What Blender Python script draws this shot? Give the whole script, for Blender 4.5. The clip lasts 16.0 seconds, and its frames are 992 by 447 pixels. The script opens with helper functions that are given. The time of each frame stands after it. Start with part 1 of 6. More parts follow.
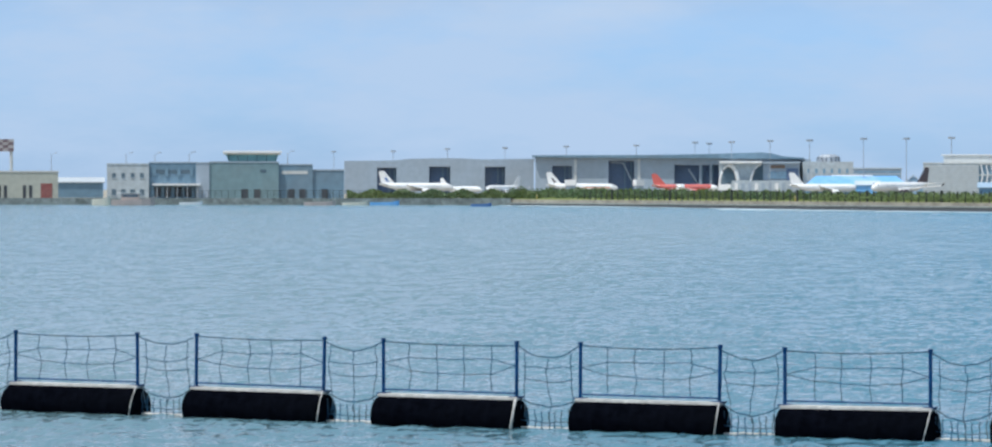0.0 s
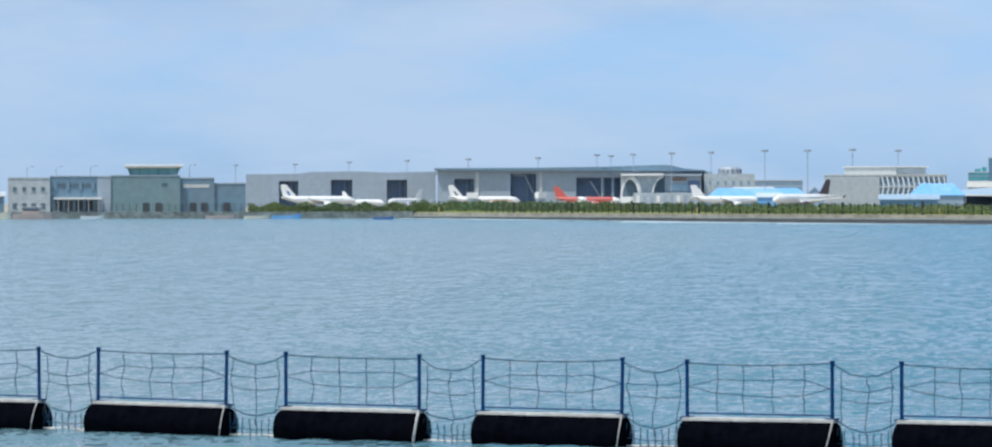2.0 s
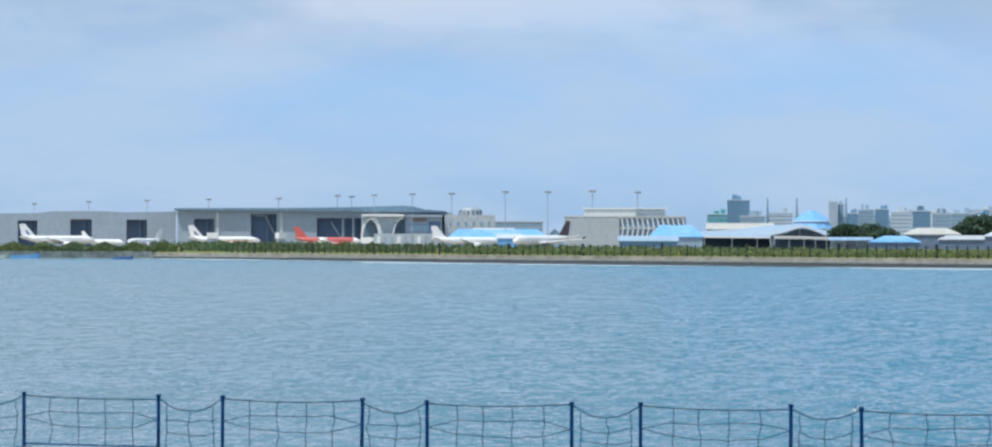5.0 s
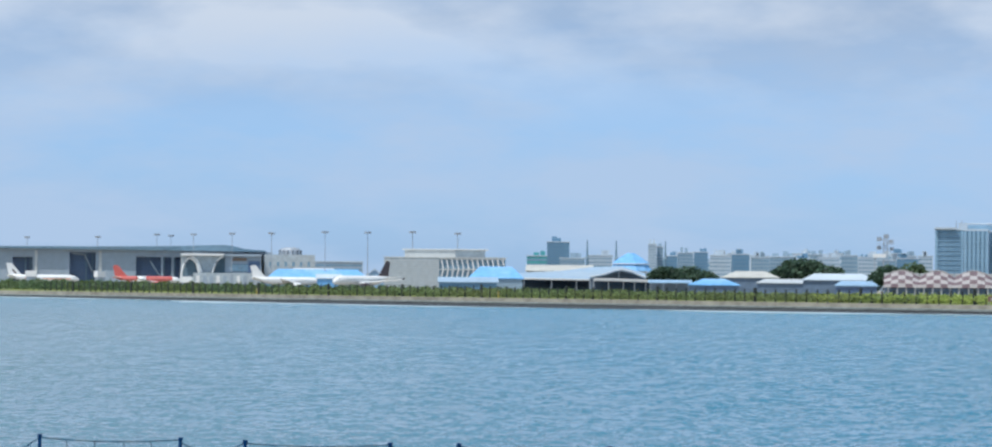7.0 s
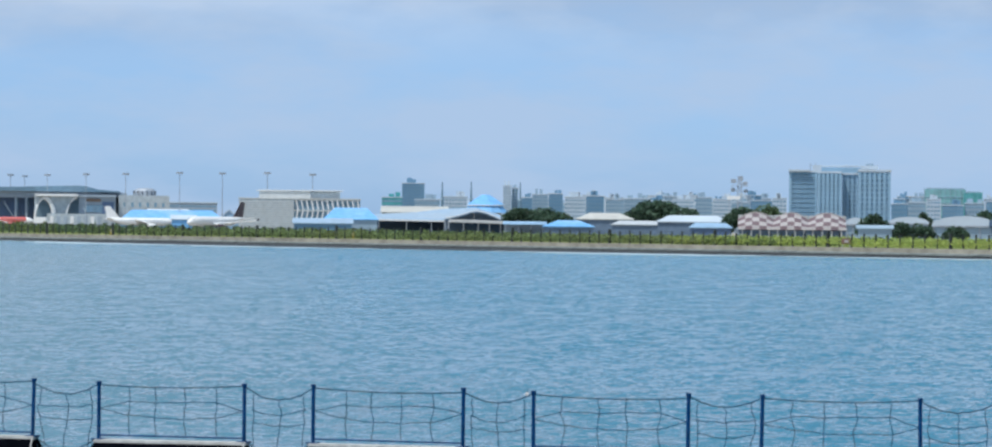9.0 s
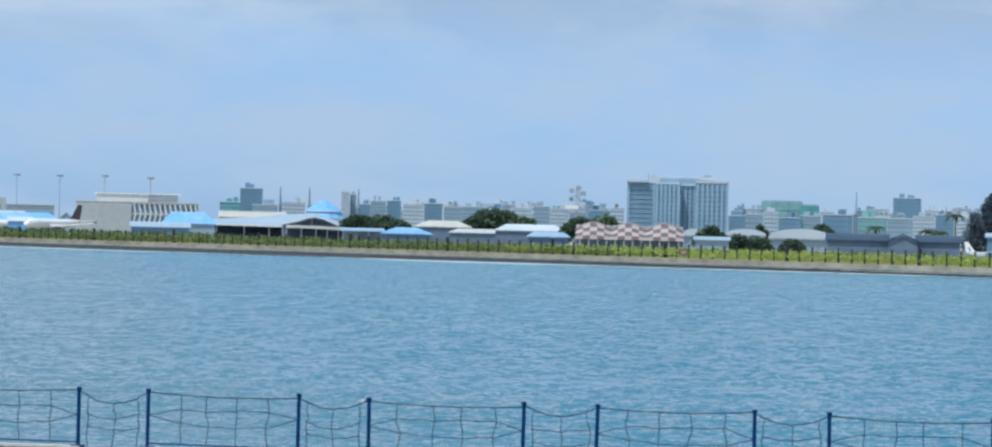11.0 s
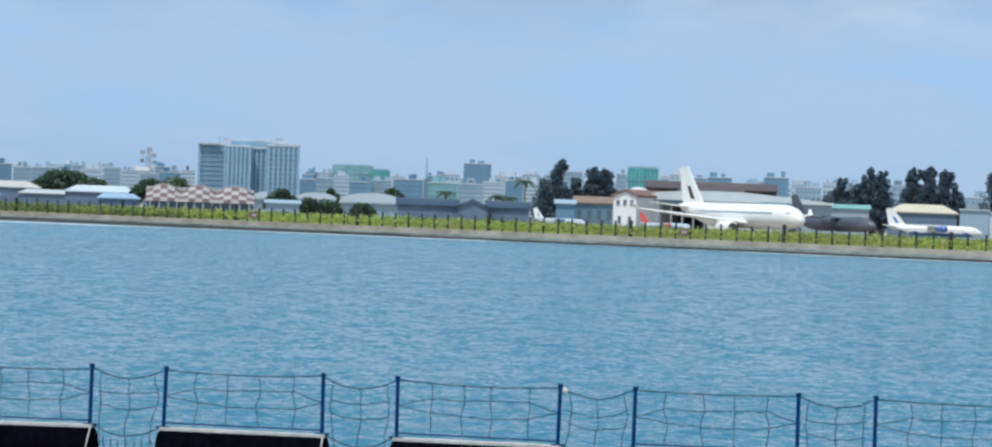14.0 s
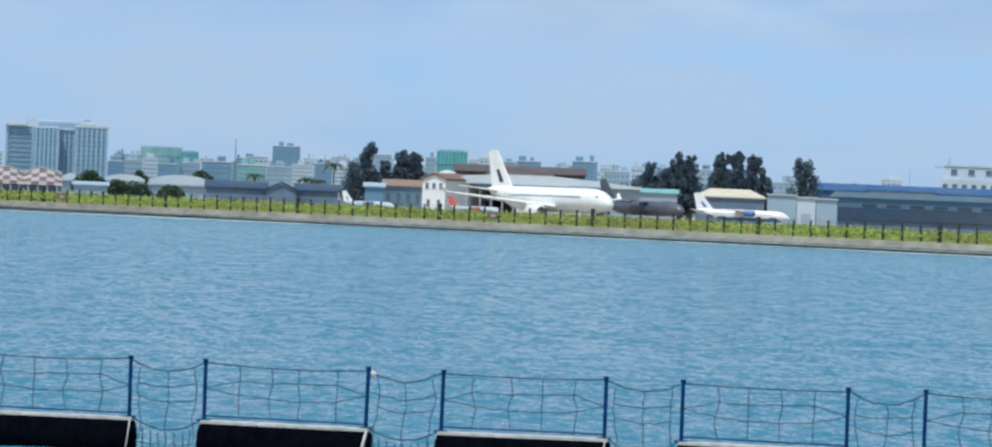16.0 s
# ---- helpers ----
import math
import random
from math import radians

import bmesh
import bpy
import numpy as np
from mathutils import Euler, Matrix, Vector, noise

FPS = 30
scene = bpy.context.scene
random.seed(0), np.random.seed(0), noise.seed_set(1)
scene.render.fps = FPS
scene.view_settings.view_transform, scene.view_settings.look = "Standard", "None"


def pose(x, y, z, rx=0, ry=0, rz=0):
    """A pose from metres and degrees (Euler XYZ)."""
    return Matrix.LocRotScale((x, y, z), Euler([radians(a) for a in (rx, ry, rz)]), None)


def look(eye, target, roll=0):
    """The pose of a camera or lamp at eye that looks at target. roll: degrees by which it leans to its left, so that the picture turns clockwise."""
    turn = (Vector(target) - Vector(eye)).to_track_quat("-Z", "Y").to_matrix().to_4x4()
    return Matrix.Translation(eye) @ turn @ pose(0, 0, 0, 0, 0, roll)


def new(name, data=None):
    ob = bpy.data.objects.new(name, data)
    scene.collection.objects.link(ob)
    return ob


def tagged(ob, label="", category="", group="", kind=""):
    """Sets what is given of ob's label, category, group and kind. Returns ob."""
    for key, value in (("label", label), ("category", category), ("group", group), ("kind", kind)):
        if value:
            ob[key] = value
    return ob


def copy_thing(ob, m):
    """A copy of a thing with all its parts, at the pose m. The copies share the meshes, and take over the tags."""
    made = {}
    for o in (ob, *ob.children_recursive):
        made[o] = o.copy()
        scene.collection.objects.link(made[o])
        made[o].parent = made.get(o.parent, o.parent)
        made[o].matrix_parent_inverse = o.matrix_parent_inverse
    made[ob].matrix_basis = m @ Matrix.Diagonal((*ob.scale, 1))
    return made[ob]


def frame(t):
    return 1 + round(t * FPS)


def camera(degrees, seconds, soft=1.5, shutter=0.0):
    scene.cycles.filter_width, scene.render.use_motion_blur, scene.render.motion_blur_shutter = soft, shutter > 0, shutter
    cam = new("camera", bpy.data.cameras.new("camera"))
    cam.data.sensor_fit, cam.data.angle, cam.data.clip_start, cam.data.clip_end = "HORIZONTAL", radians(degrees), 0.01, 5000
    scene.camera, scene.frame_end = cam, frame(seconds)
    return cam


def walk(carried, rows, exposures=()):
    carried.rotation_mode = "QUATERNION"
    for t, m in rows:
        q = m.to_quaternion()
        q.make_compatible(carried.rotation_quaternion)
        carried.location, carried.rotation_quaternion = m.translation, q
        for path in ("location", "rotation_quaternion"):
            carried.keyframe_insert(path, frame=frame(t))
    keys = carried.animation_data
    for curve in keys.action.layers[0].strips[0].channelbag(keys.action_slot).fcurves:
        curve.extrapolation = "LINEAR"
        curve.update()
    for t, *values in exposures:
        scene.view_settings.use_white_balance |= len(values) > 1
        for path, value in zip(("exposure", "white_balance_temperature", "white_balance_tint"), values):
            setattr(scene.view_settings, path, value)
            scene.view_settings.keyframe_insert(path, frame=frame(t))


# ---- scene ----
EYE, FLOAT_Y, LAND = 4.6, 73.4, 1.5
cam = camera(13.29, 16.0, soft=2.25)
# seconds, turn to the right, tilt, lean
PATH = [(0.0, -25.449, -0.635, 0.034), (0.5, -25.125, -0.666, -0.199), (1.0, -24.816, -0.643, -0.228), (1.5, -24.48, -0.581, -0.195),
        (2.0, -24.131, -0.462, -0.115), (2.5, -23.738, -0.343, -0.046), (3.0, -23.342, -0.206, -0.021), (3.5, -22.945, -0.146, -0.063),
        (4.0, -22.401, -0.661, -0.054), (4.5, -21.616, -0.569, 0.062), (5.0, -20.64, 0.084, 0.084), (7.5, -17.889, 0.644, 0.621),
        (8.0, -17.455, 0.6, 0.671), (8.5, -16.678, 0.274, 0.631), (9.0, -16.262, -0.126, 0.61), (9.5, -15.542, -0.198, 0.917),
        (12.0, -12.276, 0.106, 1.582), (12.5, -10.702, -0.355, 1.69), (13.0, -9.449, -0.498, 1.754), (13.5, -8.972, -0.429, 1.86),
        (14.0, -8.299, -0.311, 2.043), (14.5, -6.831, -0.23, 2.058), (15.0, -6.397, -0.406, 2.131), (15.5, -6.034, -0.515, 2.184),
        (16.0, -5.721, -0.441, 2.305)]
HOR = 0.15
walk(cam, [(t, pose(0, 0, EYE, 90 + tilt + HOR, 0, -turn) @ pose(0, 0, 0, 0, 0, lean)) for t, turn, tilt, lean in PATH],
     exposures=[(0, 0.06, 6570, 10), (5, 0.01, 6530, 10), (9, -0.07, 6440, 10), (12, -0.08, 6430, 8.5), (16, -0.06, 6490, 8.5)])

# ---- light ----
SUN_EL, SUN_AZ = 64.0, 208.0  # degrees up, and to the right of straight ahead
sun = new("sun", bpy.data.lights.new("sun", "SUN"))
sun.data.energy, sun.data.angle, sun.data.color = 3.6, radians(0.6), (1.0, 0.97, 0.92)
sun_way = Vector((math.sin(radians(SUN_AZ)) * math.cos(radians(SUN_EL)), math.cos(radians(SUN_AZ)) * math.cos(radians(SUN_EL)), math.sin(radians(SUN_EL))))
sun.matrix_world = look(sun_way * 100, (0, 0, 0))
world = bpy.data.worlds.new("sky")
scene.world = world
world.use_nodes = True
wn, wl = world.node_tree.nodes, world.node_tree.links
wn.clear()
sky = wn.new("ShaderNodeTexSky")
sky.sky_type, sky.sun_disc = "NISHITA", False
sky.sun_elevation, sky.sun_rotation = radians(SUN_EL), radians(SUN_AZ)
sky.air_density, sky.dust_density, sky.ozone_density = 1.0, 0.3, 2.0
tint = wn.new("ShaderNodeMix")
tint.data_type, tint.blend_type = "RGBA", "MULTIPLY"
tint.inputs["Factor"].default_value = 1.0
coord = wn.new("ShaderNodeTexCoord")
# bluer low down, where moist sea air scatters, plain overhead
height = wn.new("ShaderNodeSeparateXYZ")
rise = wn.new("ShaderNodeMapRange")
rise.inputs["From Max"].default_value = 0.09
air = wn.new("ShaderNodeMix")
air.data_type = "RGBA"
air.inputs[6].default_value, air.inputs[7].default_value = (0.575, 0.93, 1.85, 1), (0.71, 0.91, 1.32, 1)
wl.new(coord.outputs["Generated"], height.inputs[0])
wl.new(height.outputs["Z"], rise.inputs["Value"])
wl.new(rise.outputs[0], air.inputs[0])
rise2, air2 = wn.new("ShaderNodeMapRange"), wn.new("ShaderNodeMix")
rise2.inputs["From Min"].default_value, rise2.inputs["From Max"].default_value = 0.06, 0.35
air2.data_type = "RGBA"
air2.inputs[7].default_value = (2.0, 2.0, 1.55, 1)
wl.new(height.outputs["Z"], rise2.inputs["Value"])
wl.new(rise2.outputs[0], air2.inputs[0])
wl.new(air.outputs[2], air2.inputs[6])
wl.new(air2.outputs[2], tint.inputs[7])
maps = wn.new("ShaderNodeMapping")
maps.inputs["Scale"].default_value = (9, 9, 30)
cloud = wn.new("ShaderNodeTexNoise")
cloud.inputs["Scale"].default_value, cloud.inputs["Detail"].default_value, cloud.inputs["Roughness"].default_value = 1.7, 8, 0.6
ramp = wn.new("ShaderNodeValToRGB")
ramp.color_ramp.elements[0].position, ramp.color_ramp.elements[1].position = 0.37, 0.60
ramp.color_ramp.elements[0].color, ramp.color_ramp.elements[1].color = (0, 0, 0, 1), (0.85, 0.85, 0.85, 1)
veil = wn.new("ShaderNodeMix")
veil.data_type = "RGBA"
veil.inputs[7].default_value = (4.8, 6.4, 8.75, 1)
back = wn.new("ShaderNodeBackground")
back.inputs["Strength"].default_value = 0.094
wout = wn.new("ShaderNodeOutputWorld")
wl.new(sky.outputs[0], tint.inputs[6])
wl.new(coord.outputs["Generated"], maps.inputs[0])
wl.new(maps.outputs[0], cloud.inputs["Vector"])
wl.new(cloud.outputs["Fac"], ramp.inputs[0])
wl.new(ramp.outputs[0], veil.inputs[0])
wl.new(tint.outputs[2], veil.inputs[6])
# a bank of grey-white cumulus standing a little above the horizon
maps2, cloud2 = wn.new("ShaderNodeMapping"), wn.new("ShaderNodeTexNoise")
maps2.inputs["Scale"].default_value, maps2.inputs["Location"].default_value = (16, 16, 42), (3.1, 0.6, 0.4)
cloud2.inputs["Scale"].default_value, cloud2.inputs["Detail"].default_value, cloud2.inputs["Roughness"].default_value = 1.0, 9, 0.52
wl.new(coord.outputs["Generated"], maps2.inputs[0])
wl.new(maps2.outputs[0], cloud2.inputs["Vector"])
shade = wn.new("ShaderNodeValToRGB")
shade.color_ramp.elements[0].position, shade.color_ramp.elements[1].position = 0.40, 0.60
shade.color_ramp.elements[0].color, shade.color_ramp.elements[1].color = (0.44, 0.58, 0.80, 1), (0.80, 0.885, 1.01, 1)
bright = wn.new("ShaderNodeVectorMath")
bright.operation = "SCALE"
bright.inputs["Scale"].default_value = 8.9
wl.new(cloud2.outputs["Fac"], shade.inputs[0])
wl.new(shade.outputs[0], bright.inputs[0])
bank = wn.new("ShaderNodeValToRGB")
bank.color_ramp.elements[0].position, bank.color_ramp.elements[1].position = 0.036, 0.062
bank.color_ramp.elements[0].color, bank.color_ramp.elements[1].color = (0, 0, 0, 1), (0.75, 0.75, 0.75, 1)
for at, v in ((0.10, 0.75), (0.22, 0.0)):
    e = bank.color_ramp.elements.new(at)
    e.color = (v, v, v, 1)
wl.new(height.outputs["Z"], bank.inputs[0])
heap = wn.new("ShaderNodeMix")
heap.data_type = "RGBA"
wl.new(bank.outputs[0], heap.inputs[0])
wl.new(veil.outputs[2], heap.inputs[6])
wl.new(bright.outputs[0], heap.inputs[7])
wl.new(heap.outputs[2], back.inputs[0])
wl.new(back.outputs[0], wout.inputs[0])


# ---- materials ----
def material(name, color, rough=0.7, metal=0.0, vary=0.25, fine=2.0, coarse=0.15, bump=0.15, dirt=(0.25, 0.24, 0.22), dirty=0.25, island=False, shine=0.5, leafy=0.0):
    """A painted, stained surface: fine grain and broad stains over a base colour, sizes in metres."""
    m = bpy.data.materials.new(name)
    m.use_nodes = True
    n, l = m.node_tree.nodes, m.node_tree.links
    b = n["Principled BSDF"]
    b.inputs["Roughness"].default_value, b.inputs["Metallic"].default_value = rough, metal
    b.inputs["Specular IOR Level"].default_value = shine
    tc = n.new("ShaderNodeTexCoord")
    n1, n2 = n.new("ShaderNodeTexNoise"), n.new("ShaderNodeTexNoise")
    n1.inputs["Scale"].default_value, n1.inputs["Detail"].default_value = fine, 5
    n2.inputs["Scale"].default_value, n2.inputs["Detail"].default_value = coarse, 6
    l.new(tc.outputs["Object"], n1.inputs["Vector"])
    l.new(tc.outputs["Object"], n2.inputs["Vector"])
    hsv = n.new("ShaderNodeHueSaturation")
    hsv.inputs["Color"].default_value = (*color, 1)
    rng = n.new("ShaderNodeMapRange")
    rng.inputs["From Min"].default_value, rng.inputs["From Max"].default_value = 0.3, 0.7
    rng.inputs["To Min"].default_value, rng.inputs["To Max"].default_value = 1 - vary, 1 + vary
    if island:
        geo = n.new("ShaderNodeNewGeometry")
        l.new(geo.outputs["Random Per Island"], rng.inputs["Value"])
        rng.inputs["From Min"].default_value, rng.inputs["From Max"].default_value = 0, 1
    else:
        l.new(n1.outputs["Fac"], rng.inputs["Value"])
    l.new(rng.outputs[0], hsv.inputs["Value"])
    r2 = n.new("ShaderNodeMapRange")
    r2.inputs["From Min"].default_value, r2.inputs["From Max"].default_value = 0.45, 0.8
    r2.inputs["To Max"].default_value = dirty
    l.new(n2.outputs["Fac"], r2.inputs["Value"])
    mix = n.new("ShaderNodeMix")
    mix.data_type = "RGBA"
    mix.inputs[7].default_value = (*dirt, 1)
    l.new(r2.outputs[0], mix.inputs[0])
    l.new(hsv.outputs[0], mix.inputs[6])
    l.new(mix.outputs[2], b.inputs["Base Color"])
    if bump:
        bp = n.new("ShaderNodeBump")
        bp.inputs["Strength"].default_value, bp.inputs["Distance"].default_value = bump, 0.05
        l.new(n1.outputs["Fac"], bp.inputs["Height"])
        l.new(bp.outputs[0], b.inputs["Normal"])
    if leafy:
        tr, mx = n.new("ShaderNodeBsdfTranslucent"), n.new("ShaderNodeMixShader")
        mx.inputs[0].default_value = leafy
        l.new(mix.outputs[2], tr.inputs["Color"])
        l.new(b.outputs[0], mx.inputs[1])
        l.new(tr.outputs[0], mx.inputs[2])
        l.new(mx.outputs[0], n["Material Output"].inputs["Surface"])
    return m


def water_material():
    m = bpy.data.materials.new("lagoon_water")
    m.use_nodes = True
    n, l = m.node_tree.nodes, m.node_tree.links
    b = n["Principled BSDF"]
    b.inputs["Roughness"].default_value, b.inputs["IOR"].default_value = 0.12, 1.36
    tc = n.new("ShaderNodeTexCoord")

    def layer(scale, stretch, detail, turn, out="Fac"):
        mr, mp, no = n.new("ShaderNodeMapping"), n.new("ShaderNodeMapping"), n.new("ShaderNodeTexNoise")
        mr.inputs["Rotation"].default_value = (0, 0, radians(turn))
        mp.inputs["Scale"].default_value = (stretch, 1, 1)
        no.inputs["Scale"].default_value, no.inputs["Detail"].default_value = scale, detail
        l.new(tc.outputs["Object"], mr.inputs[0])
        l.new(mr.outputs[0], mp.inputs[0])
        l.new(mp.outputs[0], no.inputs["Vector"])
        return no.outputs[out]

    def vec(op, a, b):
        v = n.new("ShaderNodeVectorMath")
        v.operation = op
        for k, x in ((0, a), (1, b)):
            if isinstance(x, tuple):
                v.inputs[k].default_value = x
            elif x is not None:
                l.new(x, v.inputs[k])
        return v.outputs[0]

    # slopes of chop and swell, stronger where gusts ruffle the surface
    chop, swell, roll = layer(3.0, 1.8, 3, -8, "Color"), layer(1.3, 2.0, 2, -8, "Color"), layer(0.3, 2.5, 1, -8, "Color")
    gust, deep = layer(0.02, 0.5, 4, 25), layer(0.006, 0.35, 5, 20)
    g = n.new("ShaderNodeMapRange")
    g.inputs["From Min"].default_value, g.inputs["From Max"].default_value = 0.3, 0.7
    g.inputs["To Min"].default_value, g.inputs["To Max"].default_value = 0.65, 1.25
    l.new(gust, g.inputs["Value"])
    s1 = vec("MULTIPLY", vec("SUBTRACT", chop, (0.5, 0.5, 0.5)), (0.6, 1.45, 0))
    s2 = vec("MULTIPLY", vec("SUBTRACT", swell, (0.5, 0.5, 0.5)), (0.6, 1.3, 0))
    s3 = vec("MULTIPLY", vec("SUBTRACT", roll, (0.5, 0.5, 0.5)), (0.25, 0.55, 0))
    both = vec("ADD", vec("ADD", s1, s2), s3)
    sc = n.new("ShaderNodeVectorMath")
    sc.operation = "SCALE"
    l.new(both, sc.inputs[0])
    l.new(g.outputs[0], sc.inputs["Scale"])
    # the meshed wavelets carry the slope close by, finer ripples take over further out
    sepn, calm, fine_sc, geo = n.new("ShaderNodeSeparateXYZ"), n.new("ShaderNodeMapRange"), n.new("ShaderNodeVectorMath"), n.new("ShaderNodeNewGeometry")
    l.new(tc.outputs["Object"], sepn.inputs[0])
    calm.inputs["From Min"].default_value, calm.inputs["From Max"].default_value = 95, 140
    calm.inputs["To Min"].default_value, calm.inputs["To Max"].default_value = 0.6, 0.95
    l.new(sepn.outputs[1], calm.inputs["Value"])
    fine_sc.operation = "SCALE"
    l.new(vec("ADD", sc.outputs[0], (0, -0.09, 0)), fine_sc.inputs[0])
    l.new(calm.outputs[0], fine_sc.inputs["Scale"])
    nrm = vec("NORMALIZE", vec("ADD", fine_sc.outputs[0], geo.outputs["Normal"]), None)
    l.new(nrm, b.inputs["Normal"])
    # greyer towards one end: sky reflection, glint and haze put into the base colour
    sep, r1 = n.new("ShaderNodeSeparateXYZ"), n.new("ShaderNodeMapRange")
    l.new(tc.outputs["Object"], sep.inputs[0])
    lean = n.new("ShaderNodeMath")
    lean.operation = "MULTIPLY_ADD"
    l.new(sep.outputs[1], lean.inputs[0])
    lean.inputs[1].default_value = 0.36
    l.new(sep.outputs[0], lean.inputs[2])
    r1.inputs["From Min"].default_value, r1.inputs["From Max"].default_value = -22, 14
    l.new(lean.outputs[0], r1.inputs["Value"])
    r2 = n.new("ShaderNodeMath")
    r2.operation = "MULTIPLY_ADD"
    l.new(deep, r2.inputs[0])
    r2.inputs[1].default_value = 0.7
    half = n.new("ShaderNodeMath")
    half.operation = "MULTIPLY_ADD"
    l.new(r1.outputs[0], half.inputs[0])
    half.inputs[1].default_value, half.inputs[2].default_value = 0.8, -0.25
    l.new(half.outputs[0], r2.inputs[2])
    cr = n.new("ShaderNodeValToRGB")
    cr.color_ramp.elements[0].color, cr.color_ramp.elements[1].color = (0.120, 0.198, 0.222, 1), (0.003, 0.146, 0.242, 1)
    l.new(r2.outputs[0], cr.inputs[0])
    # lighter and bluer towards the seawall
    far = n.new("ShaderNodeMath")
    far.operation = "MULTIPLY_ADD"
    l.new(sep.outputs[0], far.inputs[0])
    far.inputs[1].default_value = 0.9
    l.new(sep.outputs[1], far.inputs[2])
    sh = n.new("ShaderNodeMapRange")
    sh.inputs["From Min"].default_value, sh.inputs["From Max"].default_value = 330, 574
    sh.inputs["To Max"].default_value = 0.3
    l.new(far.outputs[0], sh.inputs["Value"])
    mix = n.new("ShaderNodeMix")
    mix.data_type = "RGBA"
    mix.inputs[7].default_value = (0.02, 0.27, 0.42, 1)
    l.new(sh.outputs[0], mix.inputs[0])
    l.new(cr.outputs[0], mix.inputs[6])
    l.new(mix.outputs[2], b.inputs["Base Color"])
    return m


def glass_dark(name, color):
    m = material(name, color, 0.15, 0.0, 0.2, 0.3, 0.05, 0)
    return m


WATER = water_material()
GROUND = material("sandy_ground", (0.34, 0.31, 0.25), 0.9, 0, 0.3, 0.3, 0.02, 0.3)
SEAWALL = material("weathered_concrete", (0.205, 0.230, 0.220), 0.9, 0, 0.35, 0.9, 0.35, 0.5, (0.07, 0.08, 0.075), 0.9)
ROCK = material("wet_rock", (0.022, 0.026, 0.030), 0.8, 0, 0.5, 1.5, 0.2, 0.6)
GRASS = material("verge_grass", (0.40, 0.485, 0.13), 0.8, 0, 0.3, 0.2, 0.03, 0, (0.36, 0.36, 0.14), 0.8, island=True, leafy=0.45)
WEEDS = material("weedy_grass", (0.19, 0.255, 0.105), 0.8, 0, 0.5, 0.2, 0.03, 0, (0.28, 0.30, 0.11), 0.8, island=True, leafy=0.45)
# shrubs lifted, trees and needles also blued: haze put into leaf colours
SHRUB = material("hazed_shrub_leaves", (0.105, 0.165, 0.085), 0.7, 0, 0.6, 0.2, 0.04, 0, (0.20, 0.22, 0.04), 0.7, island=True, leafy=0.45)
LEAF = material("hazed_tree_leaves", (0.070, 0.125, 0.080), 0.7, 0, 0.6, 0.4, 0.1, 0, (0.08, 0.13, 0.06), 0.5, island=True, leafy=0.45)
NEEDLE = material("hazed_casuarina_needles", (0.115, 0.170, 0.220), 0.8, 0, 0.22, 0.4, 0.1, 0, (0.11, 0.14, 0.12), 0.4, island=True, leafy=0.45)
BARK = material("bark", (0.075, 0.070, 0.065), 0.9)
FENCE = material("dark_fence_paint", (0.028, 0.035, 0.032), 0.6)
WHITE = material("white_paint", (0.80, 0.80, 0.79), 0.35, 0, 0.04, 1.0, 0.1, 0.02, (0.6, 0.6, 0.58), 0.2)
PALE = material("pale_render", (0.57, 0.59, 0.585), 0.8, 0, 0.08, 0.6, 0.08, 0.1, (0.4, 0.38, 0.35), 0.4)
STONE = material("pale_stone", (0.43, 0.49, 0.525), 0.8, 0, 0.15, 0.6, 0.08, 0.1, (0.38, 0.37, 0.35), 0.4)
CREAM = material("cream_render", (0.58, 0.53, 0.42), 0.8, 0, 0.1, 0.6, 0.08, 0.1, (0.35, 0.32, 0.27), 0.4)
GREY = material("grey_cladding", (0.335, 0.405, 0.475), 0.6, 0.0, 0.08, 0.4, 0.05, 0.08, (0.28, 0.28, 0.28), 0.4)
SLATE = material("blue_grey_panels", (0.15, 0.25, 0.33), 0.5, 0.1, 0.12, 0.5, 0.08, 0.05)
SAGE = material("sage_panels", (0.175, 0.275, 0.305), 0.6, 0.1, 0.1, 0.5, 0.08, 0.05)
DARK = material("dark_interior", (0.045, 0.055, 0.07), 0.7, 0, 0.3)
# far walls and glass: distance haze is mixed into these blue-grey colours
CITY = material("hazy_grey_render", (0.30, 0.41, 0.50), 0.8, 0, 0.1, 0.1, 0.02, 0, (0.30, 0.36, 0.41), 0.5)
CITYB = material("hazed_blue_grey_render", (0.135, 0.27, 0.40), 0.8, 0, 0.1, 0.1, 0.02, 0, (0.19, 0.28, 0.36), 0.5)
CITYW = material("hazed_pale_render", (0.50, 0.58, 0.65), 0.8, 0, 0.1, 0.1, 0.02, 0, (0.40, 0.42, 0.45), 0.5)
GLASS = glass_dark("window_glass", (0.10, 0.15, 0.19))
FARGLASS = glass_dark("hazed_far_glass", (0.19, 0.32, 0.43))
# colour of shaded openings, lifted towards blue for distance haze
BAY = material("bay_shade_and_haze", (0.105, 0.165, 0.28), 0.7, 0, 0.3)
TEAL = material("teal_netting", (0.075, 0.33, 0.35), 0.9, 0, 0.2, 0.3, 0.05, 0.1)
# pale version of the green, lightened in colour for distance haze
TEALPALE = material("hazed_pale_green", (0.20, 0.41, 0.43), 0.9, 0, 0.25, 0.15, 0.03, 0.1)
BLUEROOF = material("blue_sheet_roof", (0.17, 0.43, 0.76), 0.5, 0.0, 0.15, 0.5, 0.12, 0.1, (0.38, 0.55, 0.72), 0.7)
PALEBLUE = material("faded_blue_roof", (0.27, 0.42, 0.58), 0.7, 0, 0.12, 0.4, 0.06, 0.1, (0.4, 0.45, 0.5), 0.4)
